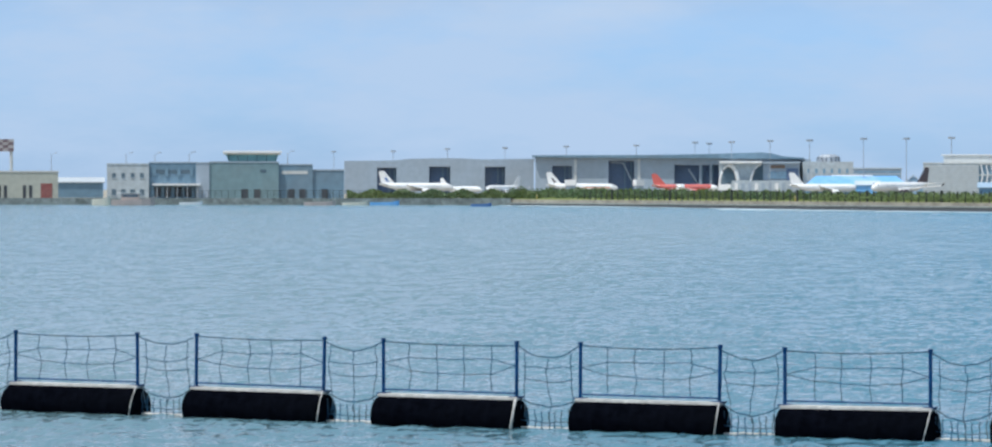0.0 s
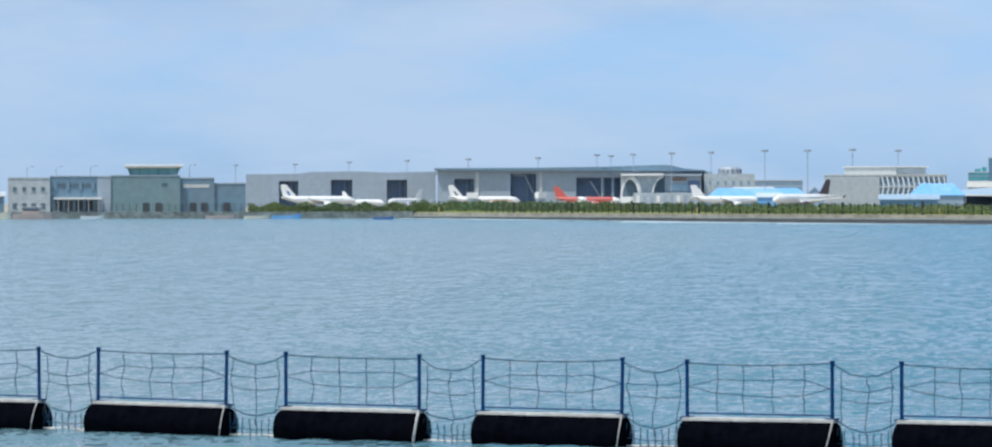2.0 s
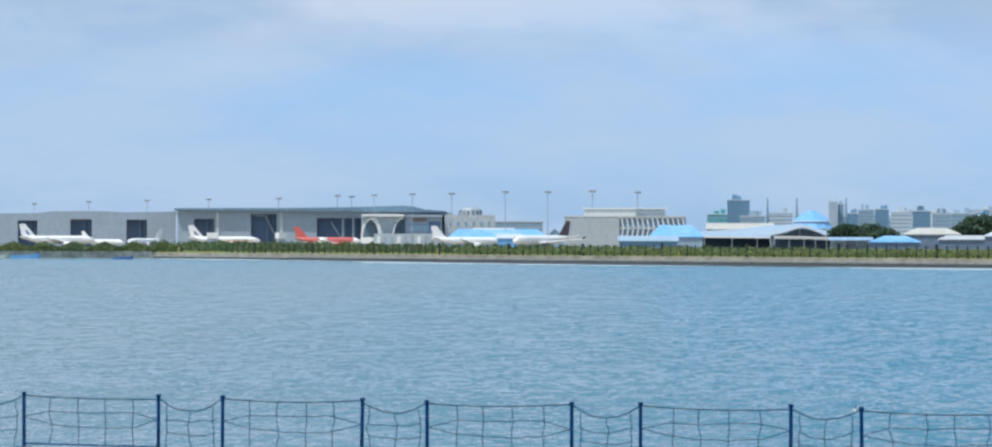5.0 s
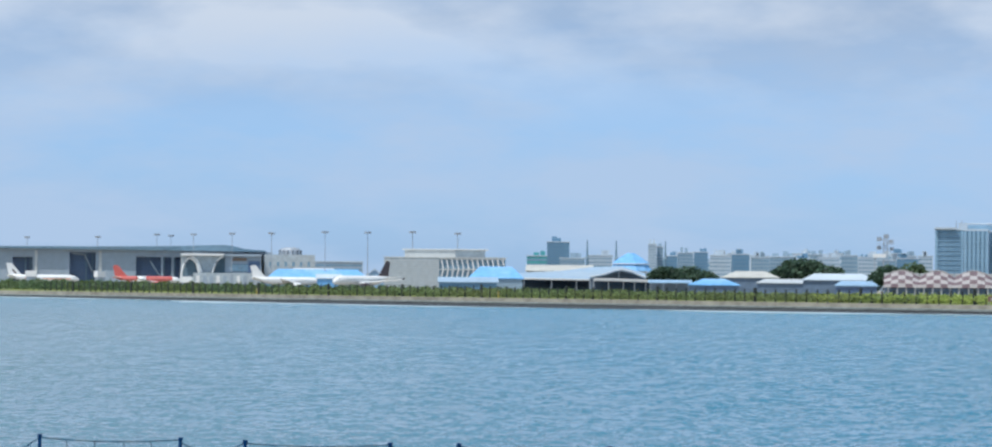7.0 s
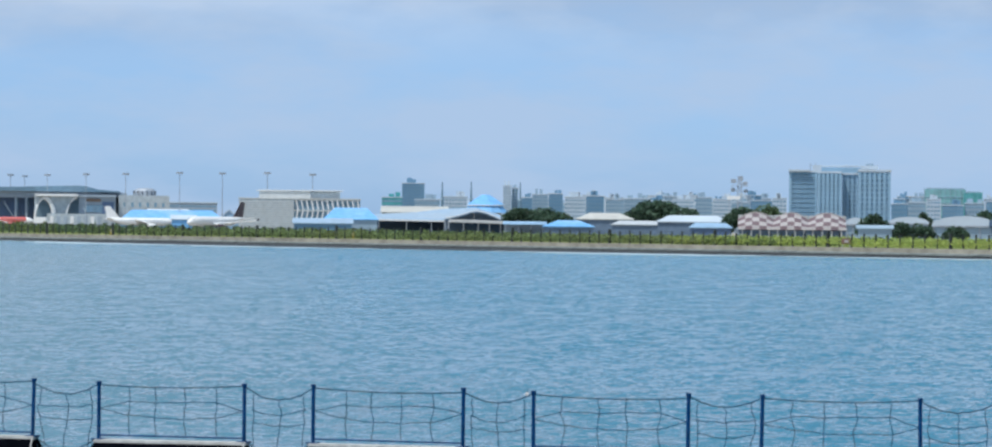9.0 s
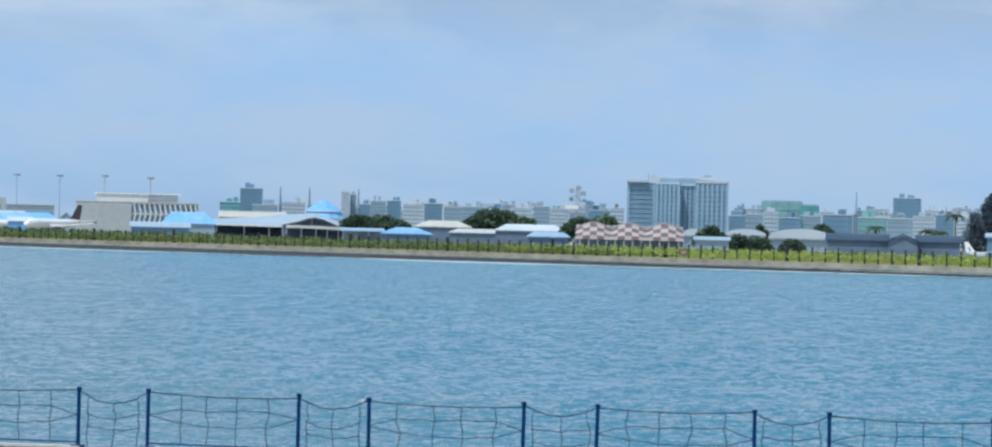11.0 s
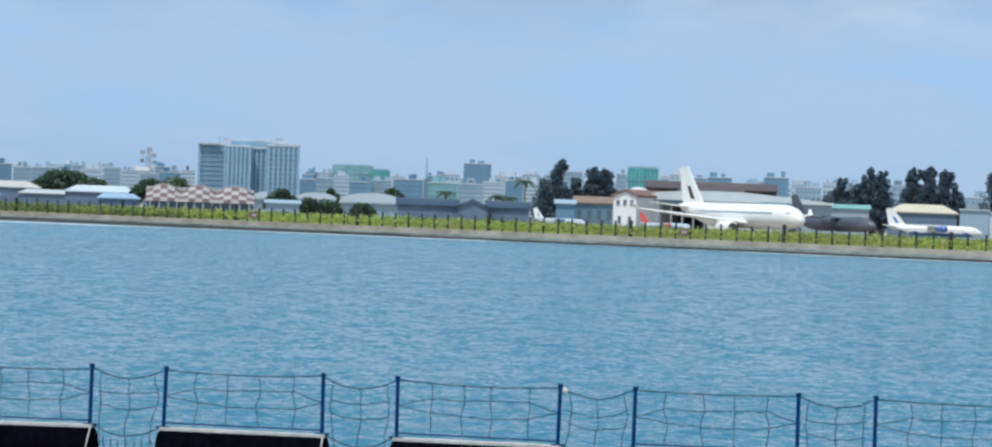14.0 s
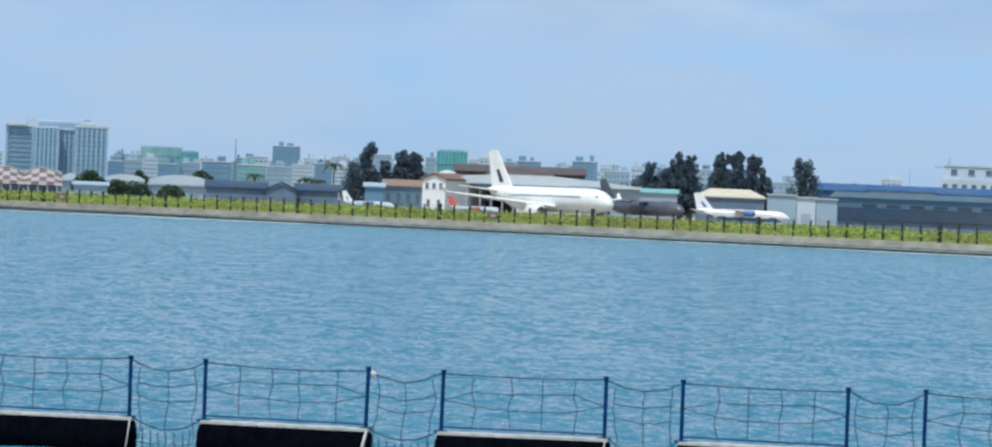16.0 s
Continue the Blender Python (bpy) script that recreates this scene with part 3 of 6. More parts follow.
part("window", boxed(cx(-28.62), cx(-28.54), 0.5, 0.7, up(0.05, R), up(0.09, R)), GLASS, ctrl)
for a in (-28.83, -28.66, -28.2, -28.05, -27.75):
    part("door", boxed(cx(a) - 0.9, cx(a) + 0.9, 0.45 if a < -28.37 else 1.85, 2.7, -0.1, 2.6), DARK, ctrl)
bands(ctrl, 0, up(0.0, R), up(0.1, R), 1, PALE, 2, cx(-28.33), cx(-27.98), 0.45)
# wire fence along the quay
quay = thing("quay_fence", "low dark wire fence along the quay", "fence", stand(-29.6, -27.0, 1150)[0])
qw = stand(-29.9, -27.0, 1150)[1]
pm = mesh_of(boxed(-0.07, 0.07, -0.07, 0.07, -0.1, 2.3), FENCE)
for i in range(34):
    shared("post", pm, quay, pose(-qw / 2 + qw * i / 33, 0, 0))
for z in (0.8, 1.5, 2.2):
    part("rail", boxed(-qw / 2, qw / 2, -0.03, 0.03, z, z + 0.06), FENCE, quay)

# tan boathouse and checkered mast further along the quay
m, w = stand(-32.4, -31.32, 1180)
root = thing("boathouse", "tan concrete boathouse with a maroon roller door", "building", m)
h = up(0.05, 1180)
part("wall", boxed(-w / 2, w / 2, 0, 14, -0.3, h), TANWALL, root)
part("parapet", boxed(-w / 2 - 0.15, w / 2 + 0.15, -0.15, 14, h, h + 0.4), PALE, root)
part("roller_door", boxed(w / 2 - 4.8, w / 2 - 1.6, -0.1, 0.2, -0.05, up(-0.10, 1180)), MAROON, root)
for x in (-5.5, -3.8, 1.4, 3.1):
    part("door", boxed(x, x + 0.9, -0.08, 0.2, -0.05, 3.6), DARK, root)
m, w = stand(-32.35, -31.91, 1230)
root = thing("checkered_tower", "steel tower with a red and white checkered tank", "tower", m)
zt, zb = up(0.493, 1230), up(0.33, 1230)
for i in range(6):
    for j in range(4):
        part("panel", boxed(-w / 2 + w * i / 6, -w / 2 + w * (i + 1) / 6 - 0.01, 0, 6, zb + (zt - zb) * j / 4, zb + (zt - zb) * (j + 1) / 4 - 0.01), CHECKR if (i + j) % 2 else CHECKW, root)
for x in (-w / 2 + 0.6, w / 2 - 0.7):
    for y in (0.6, 5.4):
        part("leg", tubed([(x, y, -0.2), (x, y, zb)], 0.45, 8), PALE, root)
root, w, e = shed(-31.32, -30.72, -0.09, -0.03, 1260, SLATE, GREYROOF, "low boat shed with a pale sheet roof", 16, True)

# hangar row
R = 2000
m, w = stand(-27.49, -24.93, R)
row = thing("hangar_row", "long grey hangar row with square openings and a wavy roof", "hangar", m)


def hx(a, mid):
    return R * math.tan(radians(a - mid))


def pierced(root, x0, x1, gaps, h, lintel, mat, depth=40):
    """A front wall with square openings, a reveal, and a back panel coloured as the bays' shade."""
    xs = [x0] + [g for pair in gaps for g in pair] + [x1]
    for i in range(0, len(xs), 2):
        part("wall", boxed(xs[i], xs[i + 1], 0, 1.2, -0.3, h), mat, root)
    for (g0, g1), lz in zip(gaps, lintel):
        part("lintel", boxed(g0, g1, 0, 1.2, lz, h), mat, root)
        part("door_frame", boxed(g0, g1, -0.12, 0.3, lz - 0.5, lz), METAL, root)
        # added panel: its dark blue stands for the shade inside the bay
        part("bay_shade_panel", boxed(g0, g1, 5.0, 5.3, -0.1, lz + 0.5), BAY, root)
        for k in (0.62, 0.86):
            part("door_leaf", boxed(g0 + (g1 - g0) * k, g0 + (g1 - g0) * k + 0.5, 3.4, 3.7, -0.1, lz), SLATE, root)
    part("side_wall", boxed(x0, x0 + 1, 1.25, depth, -0.3, h), mat, root)
    part("side_wall", boxed(x1 - 1, x1, 1.25, depth, -0.3, h), mat, root)


M1 = -26.21
hh = up(0.19, R)
pierced(row, hx(-27.49, M1), hx(-24.94, M1), [(hx(a, M1), hx(b, M1)) for a, b in ((-27.05, -26.79), (-26.35, -26.065), (-25.60, -25.325))], hh, [up(e, R) for e in (0.128, 0.144, 0.142)], GREY)
bm = bmesh.new()
wave = [(-27.49, 0.206), (-27.2, 0.208), (-26.8, 0.214), (-26.6, 0.236), (-26.1, 0.243), (-25.9, 0.240), (-25.6, 0.226), (-25.3, 0.232), (-24.93, 0.240)]
lo = [[bm.verts.new((hx(a, M1), y, hh)) for a, e in wave] for y in (-0.01, 42)]
hi = [[bm.verts.new((hx(a, M1), y, up(e, R))) for a, e in wave] for y in (-0.01, 42)]
for i in range(len(wave) - 1):
    for q in ((lo[0], hi[0]), (lo[1], hi[1]), (hi[0], hi[1]), (lo[0], lo[1])):
        bm.faces.new((q[0][i], q[0][i + 1], q[1][i + 1], q[1][i]))
part("roof", bm, GREY, row)
m, w = stand(-24.92, -21.19, R - 15)
R = R - 15
main = thing("main_hangar", "tall grey hangar with a thin dark overhanging roof", "hangar", m)
M2 = -23.055
hh = up(0.255, R)
pierced(main, hx(-24.92, M2), hx(-21.62, M2), [(hx(a, M2), hx(b, M2)) for a, b in ((-24.70, -24.43), (-23.94, -23.59), (-23.05, -22.45))], hh, [up(e, R) for e in (0.155, 0.22, 0.168)], GREY, 60)
part("roof", prism([(hx(-24.96, M2), hh), (hx(-21.30, M2), up(0.235, R)), (hx(-21.33, M2), up(0.252, R)), (hx(-21.60, M2), up(0.270, R)), (hx(-21.76, M2), up(0.312, R)), (hx(-21.88, M2), up(0.322, R)), (hx(-22.7, M2), up(0.297, R)),
                    (hx(-23.56, M2), up(0.287, R)), (hx(-24.96, M2), up(0.282, R))], -3, 62), SLATE, main, "thin dark overhanging roof")
part("end_wall", boxed(hx(-21.62, M2) + 0.02, hx(-21.22, M2), 1, 60, -0.3, up(0.232, R)), GREY, main)
for a in (-24.40, -23.545):
    part("pilaster", boxed(hx(a, M2), hx(a, M2) + 1.3, -0.5, -0.02, 0, up(0.235, R)), PALE, main)
# steelwork seen in the open bays
part("brace", tubed([(hx(-23.90, M2), 2.4, up(0.19, R)), (hx(-23.74, M2), 2.4, up(0.18, R)), (hx(-23.63, M2), 2.4, up(-0.05, R))], 0.4, 6), GREY, main, "grey crane brace")
part("brace", tubed([(hx(-22.86, M2), 2.4, up(0.10, R)), (hx(-22.72, M2), 2.4, up(-0.12, R))], 0.4, 6), GREY, main, "grey crane brace")
for a in (-22.70, -22.56):
    part("bay_post", boxed(hx(a, M2) - 0.5, hx(a, M2) + 0.5, 0.1, 1.0, -0.2, up(0.168, R)), GREY, main)

# terminal with two white arches
R = 1950
m, w = stand(-22.45, -20.65, R)
M3 = -21.55
term = thing("arched_terminal", "white terminal front with two tall arches and a pale flat roof", "terminal", m)
zt, zr = up(0.172, R), up(0.205, R)
part("hall", boxed(hx(-22.44, M3), hx(-21.37, M3), 4, 40, -0.3, zt), SLATE, term, "dim glazed hall behind the arches")


def curve(a0, a1, e0, e1, n=8):
    """A quarter arch from its foot a0 to its crown a1."""
    return [(hx(a1 + (a0 - a1) * math.cos(math.pi / 2 * i / n), M3), up(e0, R) + (up(e1, R) - up(e0, R)) * math.sin(math.pi / 2 * i / n)) for i in range(n + 1)]


left_leg, right_leg, next_leg = curve(-22.445, -22.315, -0.16, 0.150), curve(-22.185, -22.315, -0.16, 0.150), curve(-22.03, -21.885, -0.16, 0.160)
part("front_panel", prism(right_leg + [(hx(-22.315, M3), zt), (hx(-21.885, M3), zt)] + next_leg[::-1][1:], 0, 1.2), STONE, term, "pale panel between two arches")
part("spandrel", prism(left_leg + [(hx(-22.315, M3), zt), (hx(-22.45, M3), zt)], 0, 1.2), STONE, term)
for line, wide in ((left_leg, 0.55), (right_leg, 1.0), (next_leg, 0.45)):
    part("arch", tubed([(x, -0.4, z) for x, z in line], wide, 8), WHITE, term, "white arch rib")
part("roof", boxed(hx(-22.45, M3), hx(-21.87, M3), -2.5, 42, zt + 0.02, zr, bevel=0.3), WHITE, term, "white flat roof edge")
part("roof", boxed(hx(-21.86, M3), hx(-21.36, M3), -0.5, 42, zt + 0.02, up(0.2, R)), GREY, term)
part("wall", boxed(hx(-21.86, M3), hx(-21.37, M3), 1.0, 3.9, -0.3, zt), GREY, term)
part("fascia_board", boxed(hx(-21.76, M3), hx(-21.57, M3), 0.6, 0.95, up(0.11, R), up(0.15, R)), TILES, term, "faded brown fascia board")
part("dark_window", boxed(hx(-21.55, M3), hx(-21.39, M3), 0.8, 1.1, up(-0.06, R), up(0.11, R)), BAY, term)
for i in range(4):
    x0, x1 = hx(-21.78 + 0.06 * i, M3), hx(-21.725 + 0.06 * i, M3)
    part("glass_panel", boxed(x0, x1, 0.8, 1.1, up(-0.03, R), up(0.065, R)), FARGLASS, term)
part("plinth_wall", boxed(hx(-22.28, M3), hx(-21.42, M3), -8, -4.0, -0.3, up(-0.055, R)), STONE, term, "low pale forecourt wall")
for i in range(9):
    x = hx(-22.24 + 0.09 * i, M3)
    part("wall_panel", boxed(x, x + 1.6, -8.2, -8.02, 0.8, up(-0.09, R)), GREY if i % 3 else WHITE, term)
part("wing", boxed(hx(-21.33, M3), hx(-20.65, M3), 3, 40, -0.3, up(0.2, R)), STONE, term, "pale concrete terminal wing")
windows(term, 0, 2, up(0.16, R), 2, 6, hx(-21.30, M3), hx(-20.68, M3), 0.32, 0.35, FARGLASS, y=3)
zd, zq = up(0.2, R), up(0.302, R)
drum = part("roof_drum", tubed([(hx(-20.98, M3), 14, zd), (hx(-20.98, M3), 14, zd + (zq - zd) * 0.62), (hx(-20.98, M3), 14, zd + (zq - zd) * 0.86), (hx(-20.98, M3), 14, zq)], [5.3, 5.0, 4.2, 2.4], 14), METAL, term, "dark grey ribbed drum")
for i in range(8):
    b = math.pi * (1 + i / 7)
    part("rib", boxed(hx(-20.98, M3) + 5.2 * math.cos(b) - 0.15, hx(-20.98, M3) + 5.2 * math.cos(b) + 0.15, 13.8 + 5.2 * math.sin(b), 14.2 + 5.2 * math.sin(b), zd, zd + (zq - zd) * 0.6), DARK, drum)
part("roof_plant", boxed(hx(-21.13, M3), hx(-21.07, M3), 8, 12, zd, up(0.24, R)), METAL, term)
city_block(-20.66, -20.01, 0.12, 2100, GREY, "low grey airport block with window rows", 3, 0, 30, 0, 0.1, False)

# stone-clad terminal office with slanted window lattice
R = 1700
m, w = stand(-19.72, -18.09, R)
M4 = -18.905
off = thing("lattice_office", "pale stone office with a white slanted window lattice", "building", m)
h, xs, x9, xm_ = up(0.172, R), hx(-19.72, M4), hx(-18.09, M4), hx(-18.98, M4)
part("stone_wall", boxed(xs, xm_, 0, 34, -0.3, h), STONE, off)
course = mesh_of(boxed(xs + 0.05, xm_ - 0.05, -0.12, 0.05, 0, 0.34), PALE)
for j in range(13):
    shared("stone_course", course, off, pose(0, 0, 0.4 + (h - 0.8) * j / 13))
part("dark_wall", boxed(xm_ + 0.02, x9, 0.8, 34, -0.3, h), FARGLASS, off)
slat_me = mesh_of(tubed([(-0.45, 0.3, 0), (0.45, 0.3, h / 3)], 0.38, 4), WHITE)
for j in range(3):
    for i in range(13):
        shared("slat", slat_me, off, Matrix.Translation((xm_ + 1.2 + (x9 - xm_ - 2.0) * i / 12, 0, h * j / 3 - 0.01)) @ Matrix.Diagonal((1 if j % 2 else -1, 1, 1, 1)))
    part("floor_band", boxed(xm_ + 0.03, x9 + 0.1, -0.05, 0.75, h * (j + 1) / 3 - 0.5, h * (j + 1) / 3), PALE, off)
part("parapet", boxed(xs - 0.2, x9 + 0.2, -0.2, 34, h + 0.01, h + 0.45), PALE, off)
part("penthouse", boxed(hx(-19.45, M4), hx(-18.76, M4), 6, 28, h, up(0.285, R)), PALE, off, "pale rooftop storey")
part("penthouse", boxed(hx(-18.755, M4), hx(-18.36, M4), 7, 28, h, up(0.283, R)), STONE, off, "grey rooftop storey")
part("penthouse_roof", boxed(hx(-19.48, M4), hx(-18.32, M4), 5.5, 28.5, up(0.285, R), up(0.285, R) + 0.35), WHITE, off)

def swoop(profile, r, thick, depth, roof, label, wall_mat=DARK, posts=6):
    """An open hall under a roof that follows a curved outline of bearings and heights."""
    a0, a1 = profile[0][0], profile[-1][0]
    mid = (a0 + a1) / 2
    root = thing("open_hall", label, "terminal hall", stand(a0, a1, r)[0])
    line = [(r * math.tan(radians(a - mid)), up(e, r)) for a, e in profile]
    part("roof", prism(line + [(x, z - thick) for x, z in reversed(line)], -2, depth), roof, root)
    part("edge_trim", prism([(x, z + 0.05) for x, z in line] + [(x, z - 0.3) for x, z in reversed(line)], -2.2, -2.02), WHITE, root)
    # wall coloured dark to stand for the shade under the roof
    part("back_wall", prism([(line[0][0], -0.3)] + [(x, z - thick * 0.8) for x, z in line] + [(line[-1][0], -0.3)], depth * 0.3, depth * 0.3 + 0.4), wall_mat, root)
    for i in range(posts + 1):
        f = i / posts * (len(line) - 1)
        k = min(int(f), len(line) - 2)
        x, z = line[k][0] + (line[k + 1][0] - line[k][0]) * (f - k), line[k][1] + (line[k + 1][1] - line[k][1]) * (f - k)
        part("post", tubed([(x, 0, -0.2), (x, 0, z - thick * 0.5)], 0.25, 6), METAL, root)
    return root



# ---- aircraft ----
def loft(stations, sides=16):
    """A body of round rings: x, centre height, half width, half height."""
    bm = bmesh.new()
    rings = []
    for x, z, a, b in stations:
        rings.append([bm.verts.new((x, a * math.sin(2 * math.pi * k / sides), z + b * math.cos(2 * math.pi * k / sides))) for k in range(sides)])
    for p, q in zip(rings, rings[1:]):
        for k in range(sides):
            bm.faces.new((p[k], p[(k + 1) % sides], q[(k + 1) % sides], q[k]))
    bm.faces.new(rings[0])
    bm.faces.new(rings[-1])
    return bm


def blade(root_le, root_chord, tip_le, tip_chord, root_t, tip_t, upright=False):
    """A tapered wing or fin between a root and a tip, with a rounded leading edge."""
    bm = bmesh.new()
    rings = []
    for le, c, t in ((root_le, root_chord, root_t), (tip_le, tip_chord, tip_t)):
        ring = []
        for f, s in ((0, 0), (0.06, 0.7), (0.3, 1), (0.7, 0.6), (1, 0.05), (0.7, -0.45), (0.3, -0.8), (0.06, -0.6)):
            off = Vector((0, s * t / 2, 0)) if upright else Vector((0, 0, s * t / 2))
            ring.append(bm.verts.new(Vector(le) + Vector((-f * c, 0, 0)) + off))
        rings.append(ring)
    for k in range(8):
        bm.faces.new((rings[0][k], rings[0][(k + 1) % 8], rings[1][(k + 1) % 8], rings[1][k]))
    bm.faces.new(rings[0])
    bm.faces.new(rings[1])
    return bm


def airliner(pos, nose_dir, size, label, body=WHITE, fin=WHITE, stripe=None, engine=WHITE, wing=WHITE, belly=None, emblem=None, high_wing=False, belly_label=""):
    """A twin-engined airliner 37.6 m long at size 1, standing on its wheels; nose_dir: the bearing its nose points to, degrees from y to the right."""
    root = thing("airliner", label, "airplane", pose(*pos, 0, 0, 90 - nose_dir) @ Matrix.Scale(size, 4), "aircraft on the airfield")
    cz = 3.75
    part("fuselage", loft([(18.8, cz - 0.55, 0.12, 0.12), (18.5, cz - 0.5, 0.6, 0.6), (17.6, cz - 0.3, 1.15, 1.15), (16.2, cz - 0.1, 1.62, 1.65), (14.2, cz, 1.93, 1.98), (11, cz, 1.97, 2.05),
                           (-6.5, cz, 1.97, 2.05), (-10, cz + 0.25, 1.75, 1.8), (-14, cz + 0.8, 1.15, 1.22), (-17, cz + 1.2, 0.6, 0.68), (-18.8, cz + 1.45, 0.18, 0.22)]), body, root, smooth=True)
    if belly:
        part("belly", loft([(16.5, cz - 0.5, 1.3, 1.2), (14, cz - 0.35, 1.9, 1.75), (-7, cz - 0.35, 1.9, 1.75), (-12, cz + 0.1, 1.35, 1.2), (-15, cz + 0.6, 0.8, 0.7)]), belly, root, belly_label, smooth=True)
    for s in (1, -1):
        wz = cz + (1.7 if high_wing else -1.15)
        part("wing", blade((5.2, s * 1.4, wz), 7.2, (-3.6, s * 17.0, wz + (0.3 if high_wing else 1.75)), 1.6, 0.95, 0.28), wing, root)
        part("winglet", blade((-3.7, s * 17.0, wz + (0.3 if high_wing else 1.75)), 1.5, (-5.2, s * 17.5, wz + (0.5 if high_wing else 2.7)), 0.6, 0.14, 0.08, True), fin, root)
        part("tailplane", blade((-13.6, s * 0.5, cz + 1.15), 4.0, (-17.0, s * 6.2, cz + 1.75), 1.5, 0.4, 0.15), wing, root)
        ez = wz - 0.9
        eng = part("engine", loft([(6.9, ez, 0.95, 0.95), (6.7, ez, 1.12, 1.12), (5.5, ez, 1.2, 1.2), (3.8, ez, 1.08, 1.08), (2.6, ez, 0.72, 0.72)]), engine, root, smooth=True)
        eng.location = (0, s * 5.75, 0)
        part("inlet", loft([(6.93, ez, 0.85, 0.85), (6.6, ez, 0.8, 0.8)]), DARK, eng)
        part("pylon", boxed(2.0, 5.5, -0.15, 0.15, ez + 0.8, wz + 0.5), wing, eng)
        gear = part("main_gear", tubed([(-1.2, s * 3.6, 0.6), (-1.2, s * 3.4, cz - 1.2)], 0.16), METAL, root)
        for d in (-0.45, 0.45):
            part("tyre", tubed([(-1.2, s * 3.6 + d - 0.18, 0.58), (-1.2, s * 3.6 + d + 0.18, 0.58)], 0.58, 14), RUBBER, gear)
        part("cabin_window_strip", boxed(-10.5, 12.4, s * 1.93 - 0.05, s * 1.93 + 0.05, cz + 0.58, cz + 0.68, bevel=0.02), FARGLASS, root)
        part("cockpit_window", blade((17.3, s * 0.75, cz + 0.62), 1.2, (16.3, s * 1.45, cz + 0.55), 0.8, 0.5, 0.45), GLASS, root)
    part("fin", blade((-10.6, 0, cz + 1.5), 7.0, (-16.2, 0, cz + 8.0), 2.3, 0.5, 0.25, True), fin, root)
    part("rudder", blade((-16.2, 0, cz + 2.2), 1.6, (-18.3, 0, cz + 7.6), 0.75, 0.3, 0.18, True), fin, root)
    if emblem:
        for s in (1, -1):
            part("emblem", blade((-13.6, s * 0.2, cz + 2.6), 1.3, (-15.2, s * 0.17, cz + 4.7), 1.0, 0.12, 0.12, True), emblem, root, "dark emblem patch")
    nose = part("nose_gear", tubed([(13.4, 0, 0.4), (13.6, 0, cz - 1.6)], 0.12), METAL, root)
    for d in (-0.28, 0.28):
        part("tyre", tubed([(13.4, d - 0.1, 0.4), (13.4, d + 0.1, 0.4)], 0.4, 12), RUBBER, nose)
    if stripe:
        for s in (1, -1):
            part("stripe", boxed(-9, 14.5, s * 1.97 - 0.03, s * 1.97 + 0.03, cz - 0.35, cz + 0.1), stripe, root)
    return root


def apron_truck(a, r, tall, turn):
    root = thing("apron_truck", "white apron service truck with a raised box", "truck", pose(*ground_at(a, r), 0, 0, turn), "apron trucks")
    part("box", boxed(-3, 2, -1.2, 1.2, tall - 2.6, tall, bevel=0.1), WHITE, root)
    part("lift_frame", boxed(-2.6, 1.6, -0.9, 0.9, 0.9, tall - 2.62), GREY, root)
    part("cab", boxed(2.05, 3.8, -1.1, 1.1, 0.5, 2.5, bevel=0.2), WHITE, root)
    part("windscreen", boxed(3.75, 3.84, -0.9, 0.9, 1.5, 2.2), GLASS, root)
    for x in (-2, 2.9):
        for y in (-1.15, 0.9):
            part("wheel", tubed([(x, y, 0.45), (x, y + 0.25, 0.45)], 0.45, 12), RUBBER, root)


def on_land(turn, r):
    return tuple(ground_at(turn, r))


airliner(on_land(-5.03, 722), 142, 1.03, "white twin-engine airliner rolling on the runway", emblem=BROWNTAIL)
airliner(on_land(-26.52, 1880), 62, 0.88, "parked white airliner with a pale blue tail", emblem=LIVERY)
airliner(on_land(-24.29, 1880), 66, 0.84, "parked white airliner with an orange stripe", stripe=ORANGE, emblem=BROWNTAIL)
red_plane = airliner(on_land(-22.90, 1850), 68, 0.78, "parked red airliner with a white nose band", body=RED, fin=RED, engine=RED, wing=WHITE, belly=WHITE, belly_label="white lower hull")
airliner(on_land(-21.03, 1780), 62, 0.80, "parked all-white airliner with a plain tail")
part("nose_band", loft([(18.85, 3.2, 0.13, 0.13), (18.5, 3.25, 0.63, 0.63), (17.6, 3.45, 1.19, 1.19), (16.2, 3.65, 1.66, 1.69), (14.2, 3.75, 1.97, 2.02)]), WHITE, red_plane, "white nose", smooth=True)
part("white_band", loft([(-0.5, 3.75, 2.0, 2.08), (-5.5, 3.75, 2.0, 2.08)]), WHITE, red_plane, "white band round the hull", smooth=True)
airliner(on_land(-20.02, 1500), -163, 0.88, "parked white airliner with a dark brown tail", fin=BROWNTAIL, engine=BROWNTAIL)
airliner(on_land(-3.78, 960), 137, 0.80, "parked charcoal-grey turboprop airliner", body=DARKPLANE, fin=DARKPLANE, engine=DARKPLANE, wing=DARKPLANE, high_wing=True)
airliner(on_land(-2.43, 960), 105, 0.60, "parked turboprop airliner with a blue and white hull", fin=WHITE, belly=LIVERY, engine=LIVERY, emblem=LIVERY, high_wing=True, belly_label="blue lower hull")
airliner(on_land(-7.45, 930), 115, 0.36, "small parked propeller plane with a white and blue tail", body=CITYW, wing=CITYW, fin=WHITE, emblem=LIVERY, engine=LIVERY, high_wing=True)
airliner(on_land(-6.02, 880), 115, 0.34, "small parked propeller plane with a red tail", body=CITYW, wing=CITYW, fin=RED, engine=RED, stripe=LIVERY, high_wing=True)

airliner(on_land(-25.92, 1930), 100, 0.62, "small parked white airliner near the hangars")
airliner(on_land(-25.35, 1930), 190, 0.70, "parked pale airliner seen from its nose", wing=GREY)
